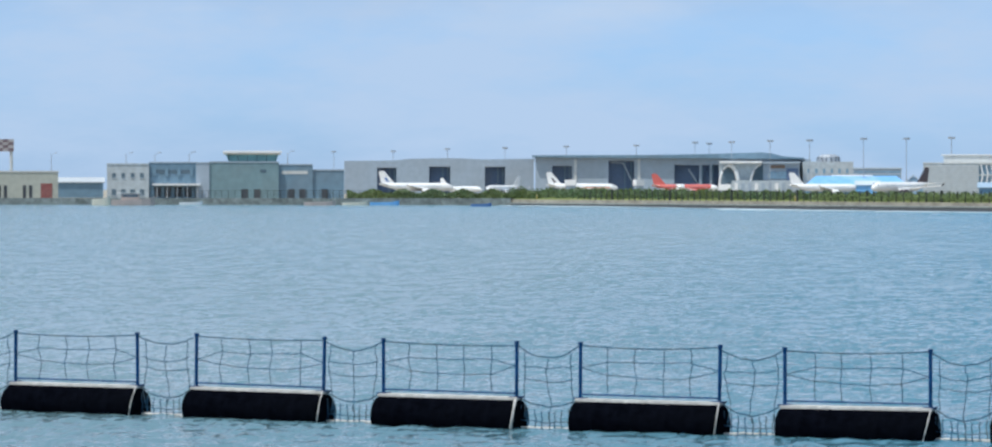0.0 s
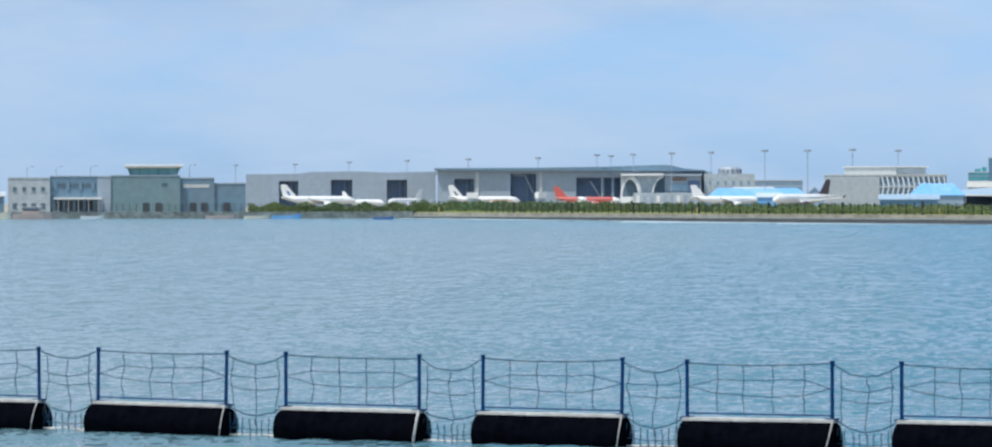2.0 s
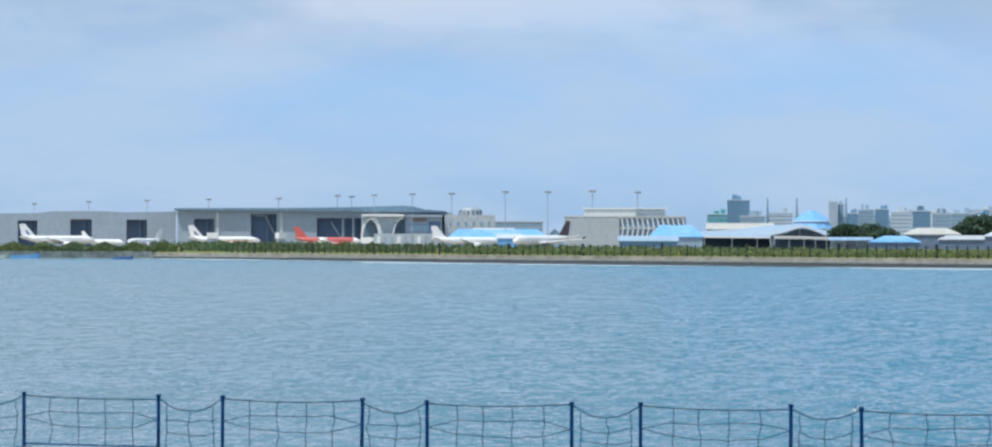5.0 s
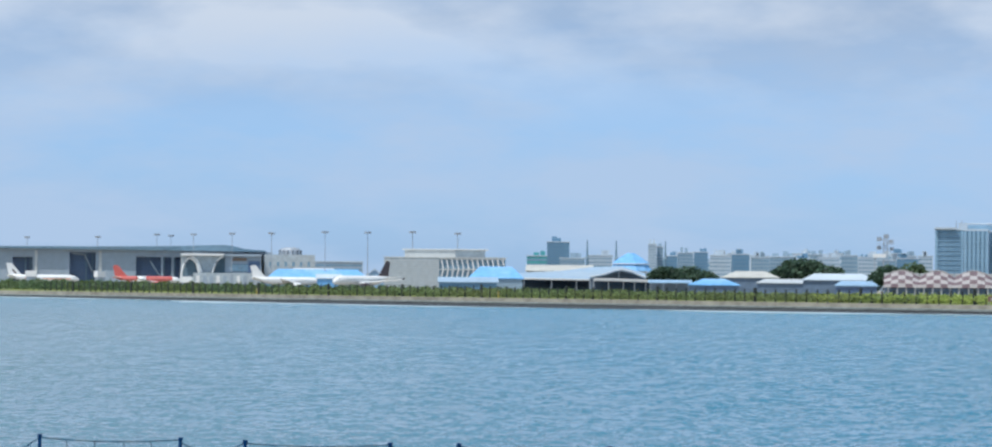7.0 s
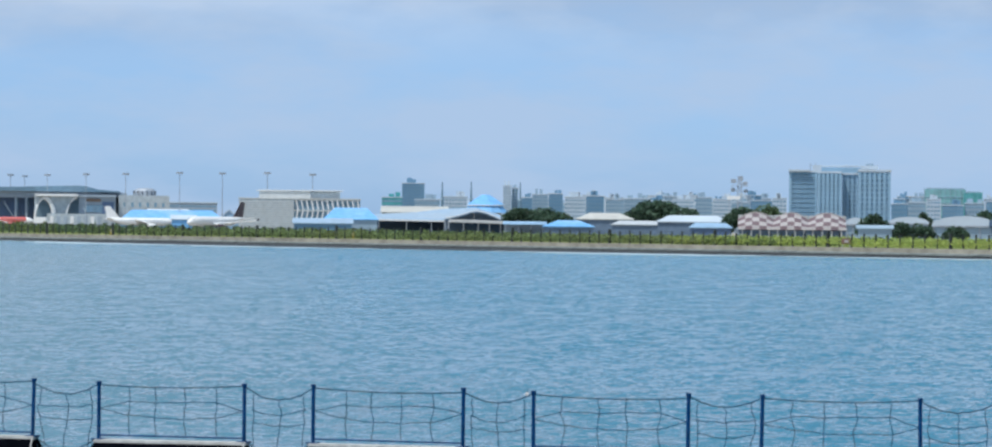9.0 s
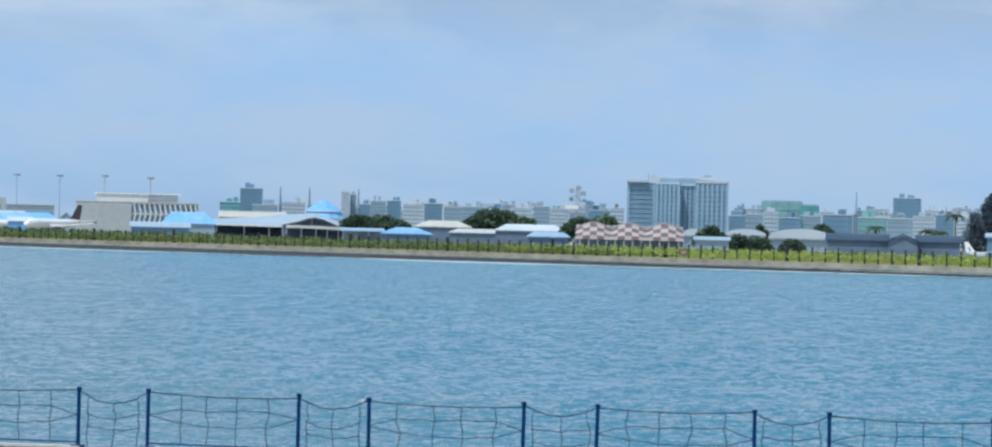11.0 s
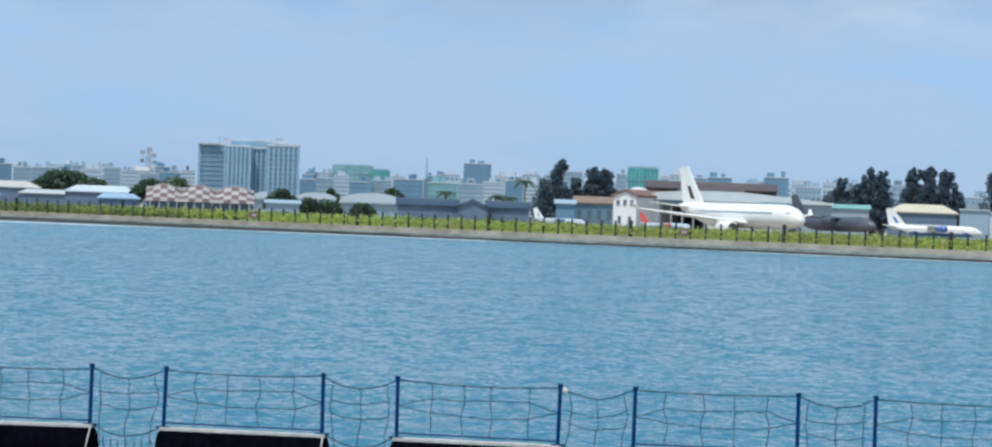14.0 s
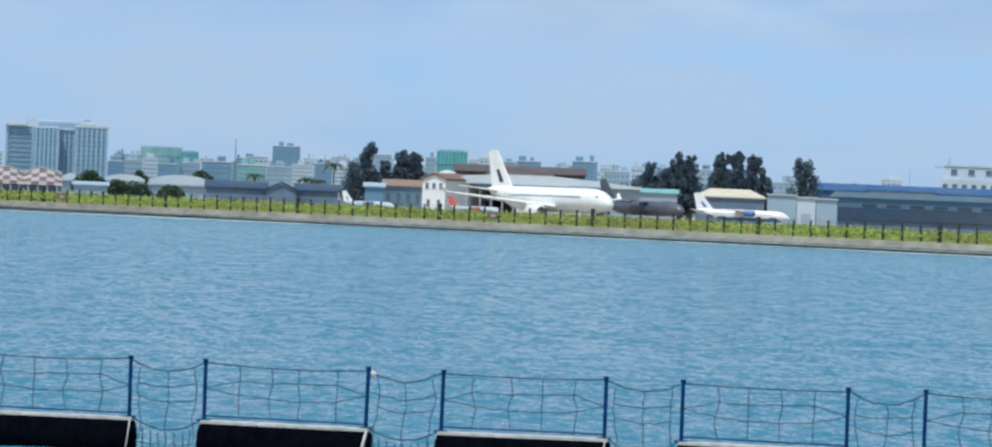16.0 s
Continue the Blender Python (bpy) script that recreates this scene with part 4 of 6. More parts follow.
for a, r, tall, turn in ((-24.43, 1850, 6.5, 20), (-23.52, 1830, 6.5, 70), (-22.35, 1800, 4.5, 10), (-20.0, 1650, 4.0, 40), (-18.7, 1580, 3.6, 0)):
    apron_truck(a, r, tall, turn)

# ---- blue-roofed old terminal ----
shed(-21.30, -19.93, -0.135, 0.0, 1820, CITYB, BLUEROOF, "long hall under a bright blue pitched roof", 30, True, hip=5)
shed(-20.93, -20.41, 0.0, 0.012, 1870, GREY, WHITE, "low hall behind with a white roof edge", 12, True)
shed(-20.0, -19.70, -0.12, 0.015, 1760, PALEBLUE, CITYW, "small gabled shed with a pale roof and blue wall", 20, False)
shed(-20.62, -20.30, -0.12, -0.065, 1770, BLUEROOF, CITYW, "low shed with a bleached white roof", 8, True)
R = 1500
shed(-17.80, -16.92, 0.005, 0.085, R + 60, GREY, CREAMROOF, "long terminal hall with a blotched cream roof", 30, True)


def sloped(profile, r, depth, roof, label, wall_mat=NAVYROOF, posts=8, trim=WHITE):
    """An open hall under a sheet roof that climbs away from the viewer: bearing, front edge height, back edge height."""
    mid = (profile[0][0] + profile[-1][0]) / 2
    root = thing("open_hall", label, "terminal hall", stand(profile[0][0], profile[-1][0], r)[0])
    bm = bmesh.new()
    rows = []
    for a, e0, e1 in profile:
        x0, x1 = r * math.tan(radians(a - mid)), (r + depth) * math.tan(radians(a - mid))
        rows.append([bm.verts.new(c) for c in ((x0, 0, up(e0, r)), (x1, depth, up(e1, r + depth)), (x1, depth, up(e1, r + depth) - 0.35), (x0, 0, up(e0, r) - 0.35))])
    for p, q in zip(rows, rows[1:]):
        for k in range(4):
            bm.faces.new((p[k], p[(k + 1) % 4], q[(k + 1) % 4], q[k]))
    bm.faces.new(rows[0])
    bm.faces.new(rows[-1])
    part("roof", bm, roof, root)
    for (a, e0, _), (b, f0, _) in zip(profile, profile[1:]):
        xa, xb, za, zb = r * math.tan(radians(a - mid)), r * math.tan(radians(b - mid)), up(e0, r), up(f0, r)
        part("fascia", prism([(xa, za + 0.08), (xb, zb + 0.08), (xb, zb - 0.45), (xa, za - 0.45)], -0.3, -0.05), trim, root)
        # back wall in dark navy, painted as the shade below the eave
        part("back_wall", prism([(xa, -0.3), (xb, -0.3), (xb, zb - 0.4), (xa, za - 0.4)], depth * 0.35, depth * 0.35 + 0.3), wall_mat, root)
    n = len(profile) - 1
    for i in range(posts + 1):
        f = i / posts * n
        k = min(int(f), n - 1)
        a, e = profile[k][0] + (profile[k + 1][0] - profile[k][0]) * (f - k), profile[k][1] + (profile[k + 1][1] - profile[k][1]) * (f - k)
        part("post", tubed([(r * math.tan(radians(a - mid)), 0.6, -0.2), (r * math.tan(radians(a - mid)), 0.6, up(e, r) - 0.4)], 0.22, 6), METAL, root)
    return root


sloped([(-18.02, -0.085, -0.04), (-17.8, -0.085, -0.01), (-17.3, -0.09, 0.02), (-16.96, -0.095, 0.065), (-16.54, -0.095, 0.085), (-16.2, -0.10, -0.01)], R, 34, SKYROOF, "wide open terminal hall under a pale sweeping roof", NAVYROOF, 6)
swoop([(-16.95, -0.06), (-16.75, -0.015), (-16.6, 0.035), (-16.52, 0.045), (-16.4, 0.02), (-16.2, -0.06)], R - 20, 0.7, 18, PALEBLUE, "gabled entrance hall with a dark blue front", NAVYWALL, 2)
swoop([(-16.90, -0.080), (-16.5, -0.085), (-16.2, -0.095), (-15.9, -0.11), (-15.63, -0.12)], R - 45, 0.9, 12, WHITE, "long entrance canopy with a broad white fascia", NAVYROOF, 8)
shed(-18.57, -17.86, -0.10, 0.055, 1440, CITY, BLUEROOF, "broad hall under a bright blue sheet roof", 22, True, hip=4)
shed(-18.98, -18.2, -0.155, -0.09, 1420, CITYB, SKYROOF, "low walkway with a pale blue-grey roof", 14, True)
m, w = stand(-16.67, -16.14, 1620)
root = thing("pavilion", "round pavilion with a bright blue cone roof", "building", m)
z0, z1 = up(0.112, 1620), up(0.262, 1620)
part("wall", tubed([(0, 6, -0.3), (0, 6, z0)], w / 2 * 0.86, 12), PALE, root)
part("lower_roof", tubed([(0, 6, up(0.02, 1620)), (0, 6, z0)], [w / 2 * 1.15, w / 2 * 0.9], 12), BLUEROOF, root)
part("cone_roof", tubed([(0, 6, z0 + 0.3), (0, 6, z0 + (z1 - z0) * 0.55), (0, 6, z1)], [w / 2 * 1.0, w / 2 * 0.62, w / 2 * 0.2], 12), BLUEROOF, root)
part("eave_band", tubed([(0, 6, z0), (0, 6, z0 + 0.32)], [w / 2 * 1.0, w / 2 * 1.0], 12), WHITE, root)
shed(-16.15, -15.6, -0.14, -0.105, 1400, GREY, PALEBLUE, "low walkway with a faded blue roof", 8, True, open_front=True)
# dark walls of these sheds hold the eaves' shadow in their colour
shed(-15.62, -14.95, -0.165, -0.085, 1350, NAVYWALL, BLUEROOF, "wide low hall with a blue sheet roof", 16, True, hip=5)
shed(-15.17, -14.42, -0.06, 0.022, 1480, NAVYWALL, CREAMROOF, "low dim hall with a blotched pale roof", 18, True, hip=5)
shed(-14.7, -14.0, -0.13, -0.08, 1380, NAVYWALL, GREYROOF, "low shed with a pale roof beside the trees", 12, True, hip=3)
shed(-14.09, -13.14, -0.085, -0.002, 1330, NAVYWALL, CITYW, "low hall with a bright white roof", 20, True, hip=4)
shed(-13.65, -13.1, -0.16, -0.10, 1240, BAY, PALEBLUE, "small shed with a faded blue roof", 12, True, hip=2)

# checkered hall: three curved roofs
for a0, a1 in ((-13.01, -12.53), (-12.535, -12.065), (-12.07, -11.56)):
    r = 1150
    m, w = stand(a0, a1, r)
    root = thing("checkered_hall", "low hall with a maroon and cream checkered curved roof", "hall", m, "checkered halls")
    zl, zt = up(-0.168, r), up(0.055, r)
    n = 5
    for j in range(4):
        for i in range(n):
            x0, x1 = -w / 2 + w * i / n, -w / 2 + w * (i + 1) / n
            lift = lambda x: 0.60 + 0.40 * math.cos(math.pi * x / w)
            za, zb = zl + (zt - zl) * j / 4, zl + (zt - zl) * (j + 1) / 4
            y0, y1 = 0.35 * j * j, 0.35 * (j + 1) ** 2
            bm = bmesh.new()
            q = [(x0, y0, zl + (za - zl) * lift(x0)), (x1, y0, zl + (za - zl) * lift(x1)), (x1, y1, zl + (zb - zl) * lift(x1)), (x0, y1, zl + (zb - zl) * lift(x0))]
            f = [bm.verts.new(Vector(c)) for c in q]
            g = [bm.verts.new(Vector(c) + Vector((0, 0.3, -0.1))) for c in q]
            bm.faces.new(f)
            bm.faces.new(g)
            for k in range(4):
                bm.faces.new((f[k], f[(k + 1) % 4], g[(k + 1) % 4], g[k]))
            part("panel", bm, CHECKR if (i + j) % 2 else CHECKW, root)
    part("body", boxed(-w / 2 + 0.1, w / 2 - 0.1, 7, 24, -0.3, zt - 0.6), PALE, root)
    # wall darkened in colour as the shadow beneath the checkered front
    part("under_shade_wall", boxed(-w / 2 + 0.1, w / 2 - 0.1, 1.2, 7, -0.3, zl), NAVYWALL, root)
    rim = [(-w / 2 + w * i / 10, 5.7, zl + (zt - zl) * (0.60 + 0.40 * math.cos(math.pi * (-0.5 + i / 10))) + 0.1) for i in range(11)]
    part("roof_rim", tubed(rim, 0.22, 6), CHECKW, root, "pale roof edge")
    for i in range(4):
        x = -w / 2 + w * (i + 0.5) / 4
        part("post", tubed([(x, 0.5, -0.2), (x, 0.5, zl + 0.1)], 0.2), PALE, root)

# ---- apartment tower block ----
# the piers' blue, stains included, is distance haze put into the paint
PIER = material("hazed_blue_piers", (0.24, 0.39, 0.52), 0.8, 0, 0.1, 0.1, 0.02, 0, (0.33, 0.46, 0.56), 0.5)
R = 2500
m, w = stand(-12.33, -10.97, R)
apt = thing("apartment_block", "large apartment block with pale vertical bands, blue-grey from painted-in haze", "apartment block", m)
MA = -11.65
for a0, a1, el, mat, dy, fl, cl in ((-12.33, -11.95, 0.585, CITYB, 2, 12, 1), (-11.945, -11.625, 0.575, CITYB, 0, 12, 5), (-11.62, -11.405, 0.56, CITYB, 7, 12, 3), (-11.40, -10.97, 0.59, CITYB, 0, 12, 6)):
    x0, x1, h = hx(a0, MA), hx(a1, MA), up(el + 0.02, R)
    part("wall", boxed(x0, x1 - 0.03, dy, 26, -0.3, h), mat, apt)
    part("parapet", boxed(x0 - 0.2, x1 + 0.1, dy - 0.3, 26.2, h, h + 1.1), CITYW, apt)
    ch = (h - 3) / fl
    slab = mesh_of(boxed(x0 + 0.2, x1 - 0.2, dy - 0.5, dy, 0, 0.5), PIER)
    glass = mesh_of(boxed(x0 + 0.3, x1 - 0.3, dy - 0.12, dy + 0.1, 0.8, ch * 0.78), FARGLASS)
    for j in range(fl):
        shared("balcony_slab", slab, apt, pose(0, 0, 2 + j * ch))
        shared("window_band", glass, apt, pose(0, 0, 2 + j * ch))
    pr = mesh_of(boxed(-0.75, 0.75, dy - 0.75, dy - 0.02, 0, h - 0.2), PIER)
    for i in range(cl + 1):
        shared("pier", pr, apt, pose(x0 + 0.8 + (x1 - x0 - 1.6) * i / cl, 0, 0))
for a0, a1, e0, e1, mat in ((-12.34, -12.05, 0.60, 0.622, CITYW), (-12.02, -11.90, 0.585, 0.685, CITYW), (-11.92, -11.36, 0.585, 0.655, PIER), (-11.41, -10.96, 0.605, 0.632, CITYW), (-11.38, -11.14, 0.64, 0.685, CITYW), (-11.30, -11.2, 0.685, 0.71, CITY)):
    part("roof_house", boxed(hx(a0, MA), hx(a1, MA), 8 if e1 > 0.64 else -0.6, 18, up(e0 + 0.02, R), up(e1 + 0.02, R)), mat, apt)
part("roof_rail", tubed([(hx(-11.9, MA), 4, up(0.69, R)), (hx(-11.4, MA), 4, up(0.694, R))], 0.4, 5), CITYW, apt)
for a in (-12.05, -11.98, -11.28):
    part("antenna", tubed([(hx(a, MA), 10, up(0.6, R)), (hx(a, MA), 10, up(0.73, R))], 0.25, 5), METAL, apt)

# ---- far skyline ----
# wall and window colours below already hold the haze of the distance
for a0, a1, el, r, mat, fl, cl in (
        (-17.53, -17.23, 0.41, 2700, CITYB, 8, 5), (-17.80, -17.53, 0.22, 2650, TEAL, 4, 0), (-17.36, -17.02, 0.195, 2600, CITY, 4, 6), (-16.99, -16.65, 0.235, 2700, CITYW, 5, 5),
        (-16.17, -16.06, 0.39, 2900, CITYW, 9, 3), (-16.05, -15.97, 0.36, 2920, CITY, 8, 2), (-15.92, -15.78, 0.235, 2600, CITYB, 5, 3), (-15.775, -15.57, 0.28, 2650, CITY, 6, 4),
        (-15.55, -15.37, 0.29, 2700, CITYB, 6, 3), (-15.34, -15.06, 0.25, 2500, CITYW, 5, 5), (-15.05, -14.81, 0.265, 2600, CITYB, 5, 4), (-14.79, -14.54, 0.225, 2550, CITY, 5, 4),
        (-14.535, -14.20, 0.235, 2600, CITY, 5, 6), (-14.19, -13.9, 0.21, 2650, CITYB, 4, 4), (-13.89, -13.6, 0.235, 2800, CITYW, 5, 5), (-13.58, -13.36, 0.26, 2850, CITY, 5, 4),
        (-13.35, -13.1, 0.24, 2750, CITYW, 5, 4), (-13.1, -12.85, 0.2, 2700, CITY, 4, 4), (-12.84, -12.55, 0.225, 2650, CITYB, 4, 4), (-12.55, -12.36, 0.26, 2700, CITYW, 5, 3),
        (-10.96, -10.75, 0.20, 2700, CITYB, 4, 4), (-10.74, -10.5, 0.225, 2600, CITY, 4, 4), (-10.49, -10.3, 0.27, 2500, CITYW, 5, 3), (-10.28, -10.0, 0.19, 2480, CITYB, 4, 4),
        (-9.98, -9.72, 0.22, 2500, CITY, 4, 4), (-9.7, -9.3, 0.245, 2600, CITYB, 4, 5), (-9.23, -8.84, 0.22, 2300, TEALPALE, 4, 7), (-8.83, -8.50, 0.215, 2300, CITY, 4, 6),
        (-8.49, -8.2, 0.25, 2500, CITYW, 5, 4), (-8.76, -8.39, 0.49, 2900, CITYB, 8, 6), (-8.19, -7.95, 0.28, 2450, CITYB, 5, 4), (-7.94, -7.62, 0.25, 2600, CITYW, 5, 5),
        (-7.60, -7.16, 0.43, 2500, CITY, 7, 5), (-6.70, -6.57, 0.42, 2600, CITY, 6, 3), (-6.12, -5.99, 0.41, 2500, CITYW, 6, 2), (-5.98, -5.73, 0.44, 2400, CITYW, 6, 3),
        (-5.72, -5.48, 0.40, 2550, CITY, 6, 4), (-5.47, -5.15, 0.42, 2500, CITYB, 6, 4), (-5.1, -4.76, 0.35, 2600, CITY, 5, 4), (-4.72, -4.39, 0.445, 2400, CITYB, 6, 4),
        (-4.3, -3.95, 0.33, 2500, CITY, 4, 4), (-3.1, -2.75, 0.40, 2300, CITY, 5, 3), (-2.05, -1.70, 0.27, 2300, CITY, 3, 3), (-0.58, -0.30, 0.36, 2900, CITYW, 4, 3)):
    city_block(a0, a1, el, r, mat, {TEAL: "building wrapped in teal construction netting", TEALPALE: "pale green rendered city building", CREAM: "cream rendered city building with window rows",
                                    CITYW: "white rendered city building with window rows", CITYB: "city building with window rows, painted blue-grey for haze"}.get(mat, ""), fl, cl)


rnd = random.Random(21)
for i in range(84):
    a = -16.0 + 13.0 * (i + rnd.uniform(-0.4, 0.4)) / 84
    if -12.4 < a < -10.95:
        continue
    base = 0.19 + 0.012 * (a + 15)
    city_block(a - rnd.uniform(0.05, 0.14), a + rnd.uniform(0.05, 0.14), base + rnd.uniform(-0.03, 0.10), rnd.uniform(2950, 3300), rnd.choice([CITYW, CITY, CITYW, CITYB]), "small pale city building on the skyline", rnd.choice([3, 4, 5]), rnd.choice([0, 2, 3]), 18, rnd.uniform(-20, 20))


def wrapped(a0, a1, el, r, mat, label, low=0):
    """A block under construction behind netting on a scaffold."""
    m, w = stand(a0, a1, r)
    h = up(el, r)
    root = thing("wrapped_building", label, "building", m)
    part("netting", boxed(-w / 2, w / 2, 0, 20, -0.3, h), mat, root)
    part("top_slab", boxed(-w / 2 + 1, w / 2 - 1, 1, 19, h, h + 0.8), CITY, root)
    rod = mesh_of(boxed(-0.15, 0.15, -0.3, -0.02, 0, h + 1.2), TEALPALE if mat is TEAL else CITY)
    bar = mesh_of(boxed(-w / 2, w / 2, -0.32, -0.03, 0, 0.3), TEALPALE if mat is TEAL else CITY)
    for i in range(9):
        shared("scaffold_pole", rod, root, pose(-w / 2 + w * i / 8, 0, 0))
    for j in range(1, int(h / 4)):
        shared("scaffold_bar", bar, root, pose(0, 0, j * 4))
    return root


wrapped(-10.52, -9.97, 0.395, 2750, TEALPALE, "unfinished block wrapped in green netting paled by painted-in haze")
wrapped(-10.0, -9.75, 0.35, 2740, TEAL, "unfinished block wrapped in green netting")
wrapped(-6.55, -6.14, 0.50, 2000, TEAL, "tall block wrapped in bright teal netting")


def spire(a, el, r, wide, label, name="tower"):
    root = thing(name, label, "tower", stand(a - 0.01, a + 0.01, r)[0])
    h = up(el, r)
    part("shaft", tubed([(0, 0, -0.3), (0, 0, h * 0.62), (0, 0, h * 0.65), (0, 0, h)], [wide, wide * 0.8, wide * 0.62, wide * 0.3], 8), SLATE, root)
    part("gallery", tubed([(0, 0, h * 0.62), (0, 0, h * 0.66)], wide * 1.25, 8), CITY, root)


for a in (-16.99, -16.6, -15.94):
    spire(a, 0.43, 2550, 1.0, "slender dark tower rising over the city")
spire(-9.255, 0.55, 2200, 0.55, "thin pale mast over the city", "radio_mast")
spire(-0.2, 0.52, 2000, 0.2, "thin grey radio mast", "radio_mast")

# lattice radar tower and billboard
m, w = stand(-13.12, -12.86, 1500)
root = thing("lattice_tower", "dark steel lattice tower with antenna drums", "tower", m)
h = up(0.50, 1500)
for sx in (-1, 1):
    for sy in (-1, 1):
        part("leg", tubed([(sx * 1.3, sy * 1.3, -0.2), (sx * 0.6, sy * 0.6, h)], 0.14, 5), METAL, root)
for j in range(9):
    z0, z1, k0, k1 = h * j / 9, h * (j + 1) / 9, 1.3 - 0.7 * j / 9, 1.3 - 0.7 * (j + 1) / 9
    bm = bmesh.new()
    for sx, sy, tx, ty in ((-1, -1, 1, -1), (1, -1, 1, 1), (1, 1, -1, 1), (-1, 1, -1, -1)):
        tube(bm, [(sx * k0, sy * k0, z0), (tx * k1, ty * k1, z1)], 0.08, 4)
    part("brace", bm, METAL, root)
for x, z, s in ((-2.2, 0.97, 0.9), (1.9, 0.93, 0.8), (-2.4, 0.82, 0.8), (2.2, 0.8, 0.7), (0.2, 1.02, 0.9)):
    part("antenna_panel", boxed(x - s, x + s, -0.4, 0.0, h * z - s * 0.8, h * z + s * 0.8, bevel=0.1), METAL, root)
    part("antenna_arm", tubed([(x, 0, h * z), (0, 0, h * z - 0.5)], 0.08, 5), METAL, root)
part("platform", boxed(-3, 3, -1.2, 1.2, h * 0.88, h * 0.88 + 0.2), METAL, root)
m, w = stand(-13.16, -12.98, 1480)
root = thing("billboard", "white blank-looking board on posts", "sign", m)
z = up(0.28, 1480)
part("board", boxed(-w / 2, w / 2, 0, 0.3, z - 1.3, z), WHITE, root)
for x in (-w / 3, w / 3):
    part("post", tubed([(x, 0.5, -0.2), (x, 0.5, z)], 0.18), METAL, root)

# ---- right-hand airfield sheds ----
vault(-10.42, -9.54, 0.04, 1150, CITY, CITYW, "grey vaulted hangar with a pale curved roof", 30, base=0.62)
vault(-11.0, -10.45, 0.02, 1350, CITY, CITYW, "pale vaulted shed with a white roof", 24, base=0.72)
vault(-11.58, -11.28, 0.005, 1250, CITY, CITYW, "small white vaulted airfield shed", 20, base=0.7)
shed(-11.4, -10.95, -0.15, -0.11, 1050, CITY, CITY, "low grey shed behind the grass", 12, True)
shed(-9.63, -8.82, -0.11, -0.02, 1000, NAVYWALL, NAVYROOF, "low blue-grey gabled warehouse", 24, True)
shed(-8.82, -8.42, -0.11, -0.01, 990, NAVYWALL, NAVYROOF, "dark gabled warehouse behind the grass", 20, False)
shed(-8.43, -7.86, -0.11, -0.02, 1000, NAVYWALL, NAVYROOF, "dark blue roofed warehouse", 24, True)
root, w, e = shed(-7.25, -6.72, 0.0, 0.085, 1050, SLATE, TILES, "small blue-grey house with a brown tiled roof", 14, True)
windows(root, w, 1, e - 0.6, 1, 4, None, None, 0.4, 0.6)
shed(-7.5, -7.25, -0.02, 0.03, 1040, CITYB, CITY, "small grey cabin beside the trees", 8, True)

R = 1000
root, w, e = shed(-6.74, -6.41, 0.12, 0.195, R, WHITE, REDROOF, "white hangar annex with a red-brown roof", 30, False, skew=-20)
windows(root, w, e * 0.62, e, 1, 3, -w / 2 + 0.3, w / 2 - 0.3, 0.45, 0.4)
windows(root, w, 0.5, e * 0.5, 1, 2, -w / 2 + 0.3, w / 2 - 0.3, 0.3, 0.5)
m, w = stand(-6.40, -4.30, R + 12)
hang = thing("white_hangar", "wide white hangar with a dark open bay and lean-to", "hangar", m)
R, MH = R + 12, -5.35
zt, ze = up(0.225, R), up(0.09, R)
part("roof", prism([(hx(-6.42, MH), ze), (hx(-6.15, MH), up(0.19, R)), (hx(-5.7, MH), zt), (hx(-5.0, MH), zt), (hx(-4.3, MH), up(0.17, R)), (hx(-3.78, MH), up(0.12, R)), (hx(-3.78, MH), ze)], -1, 40), HANGAR, hang, "pale ribbed sheet roof")
seam = mesh_of(boxed(-0.10, 0.10, -1.06, -1.0, 0.15, zt - ze - 0.9), HANGAR)
for i in range(24):
    shared("roof_seam", seam, hang, pose(hx(-6.1, MH) + (hx(-4.35, MH) - hx(-6.1, MH)) * i / 23, 0, ze))
x0, x1 = hx(-6.1, MH), hx(-5.5, MH)
part("wall", boxed(hx(-6.41, MH), x0, 0, 1, -0.3, ze - 0.02), WHITE, hang)
part("back_wall", boxed(hx(-6.41, MH), hx(-3.8, MH), 38, 39, -0.3, ze - 0.02), GREY, hang)
part("side_wall", boxed(hx(-4.3, MH), hx(-3.8, MH), 0, 38, -0.3, ze - 0.02), GREY, hang)
part("side_wall", boxed(hx(-6.41, MH), hx(-6.39, MH), 1.05, 38, -0.3, ze - 0.02), GREY, hang)
part("bay_header", boxed(x0, hx(-5.02, MH), -0.6, 0.6, ze - 1.0, ze - 0.03), SLATE, hang)
for i in range(5):
    part("bay_post", boxed(x0 + (x1 - x0) * i / 4 - 0.2, x0 + (x1 - x0) * i / 4 + 0.2, 0, 0.4, -0.2, ze - 1.0), METAL, hang)
zl = up(0.045, R)
part("lean_to", prism([(hx(-5.49, MH), -0.3), (hx(-4.32, MH), -0.3), (hx(-4.32, MH), zl - 0.3), (hx(-5.40, MH), zl - 0.3), (hx(-5.49, MH), zl - 1.1)], -7, -1.1), PALE, hang, "low white lean-to")
part("lean_to_roof", prism([(hx(-5.50, MH), zl - 1.0), (hx(-5.40, MH), zl - 0.28), (hx(-4.31, MH), zl - 0.28), (hx(-4.31, MH), zl), (hx(-5.40, MH), zl), (hx(-5.52, MH), zl - 0.9)], -7.4, -1.05), GREYROOF, hang)
for i in range(5):
    x = hx(-5.25, MH) + i * 3.6
    part("window", boxed(x, x + 1.4, -7.1, -6.9, 1.6, 2.7), GLASS, hang)
part("blue_sheet", boxed(hx(-4.75, MH), hx(-4.35, MH), -1.4, -1.05, up(0.06, R), up(0.10, R)), SLATE, hang)
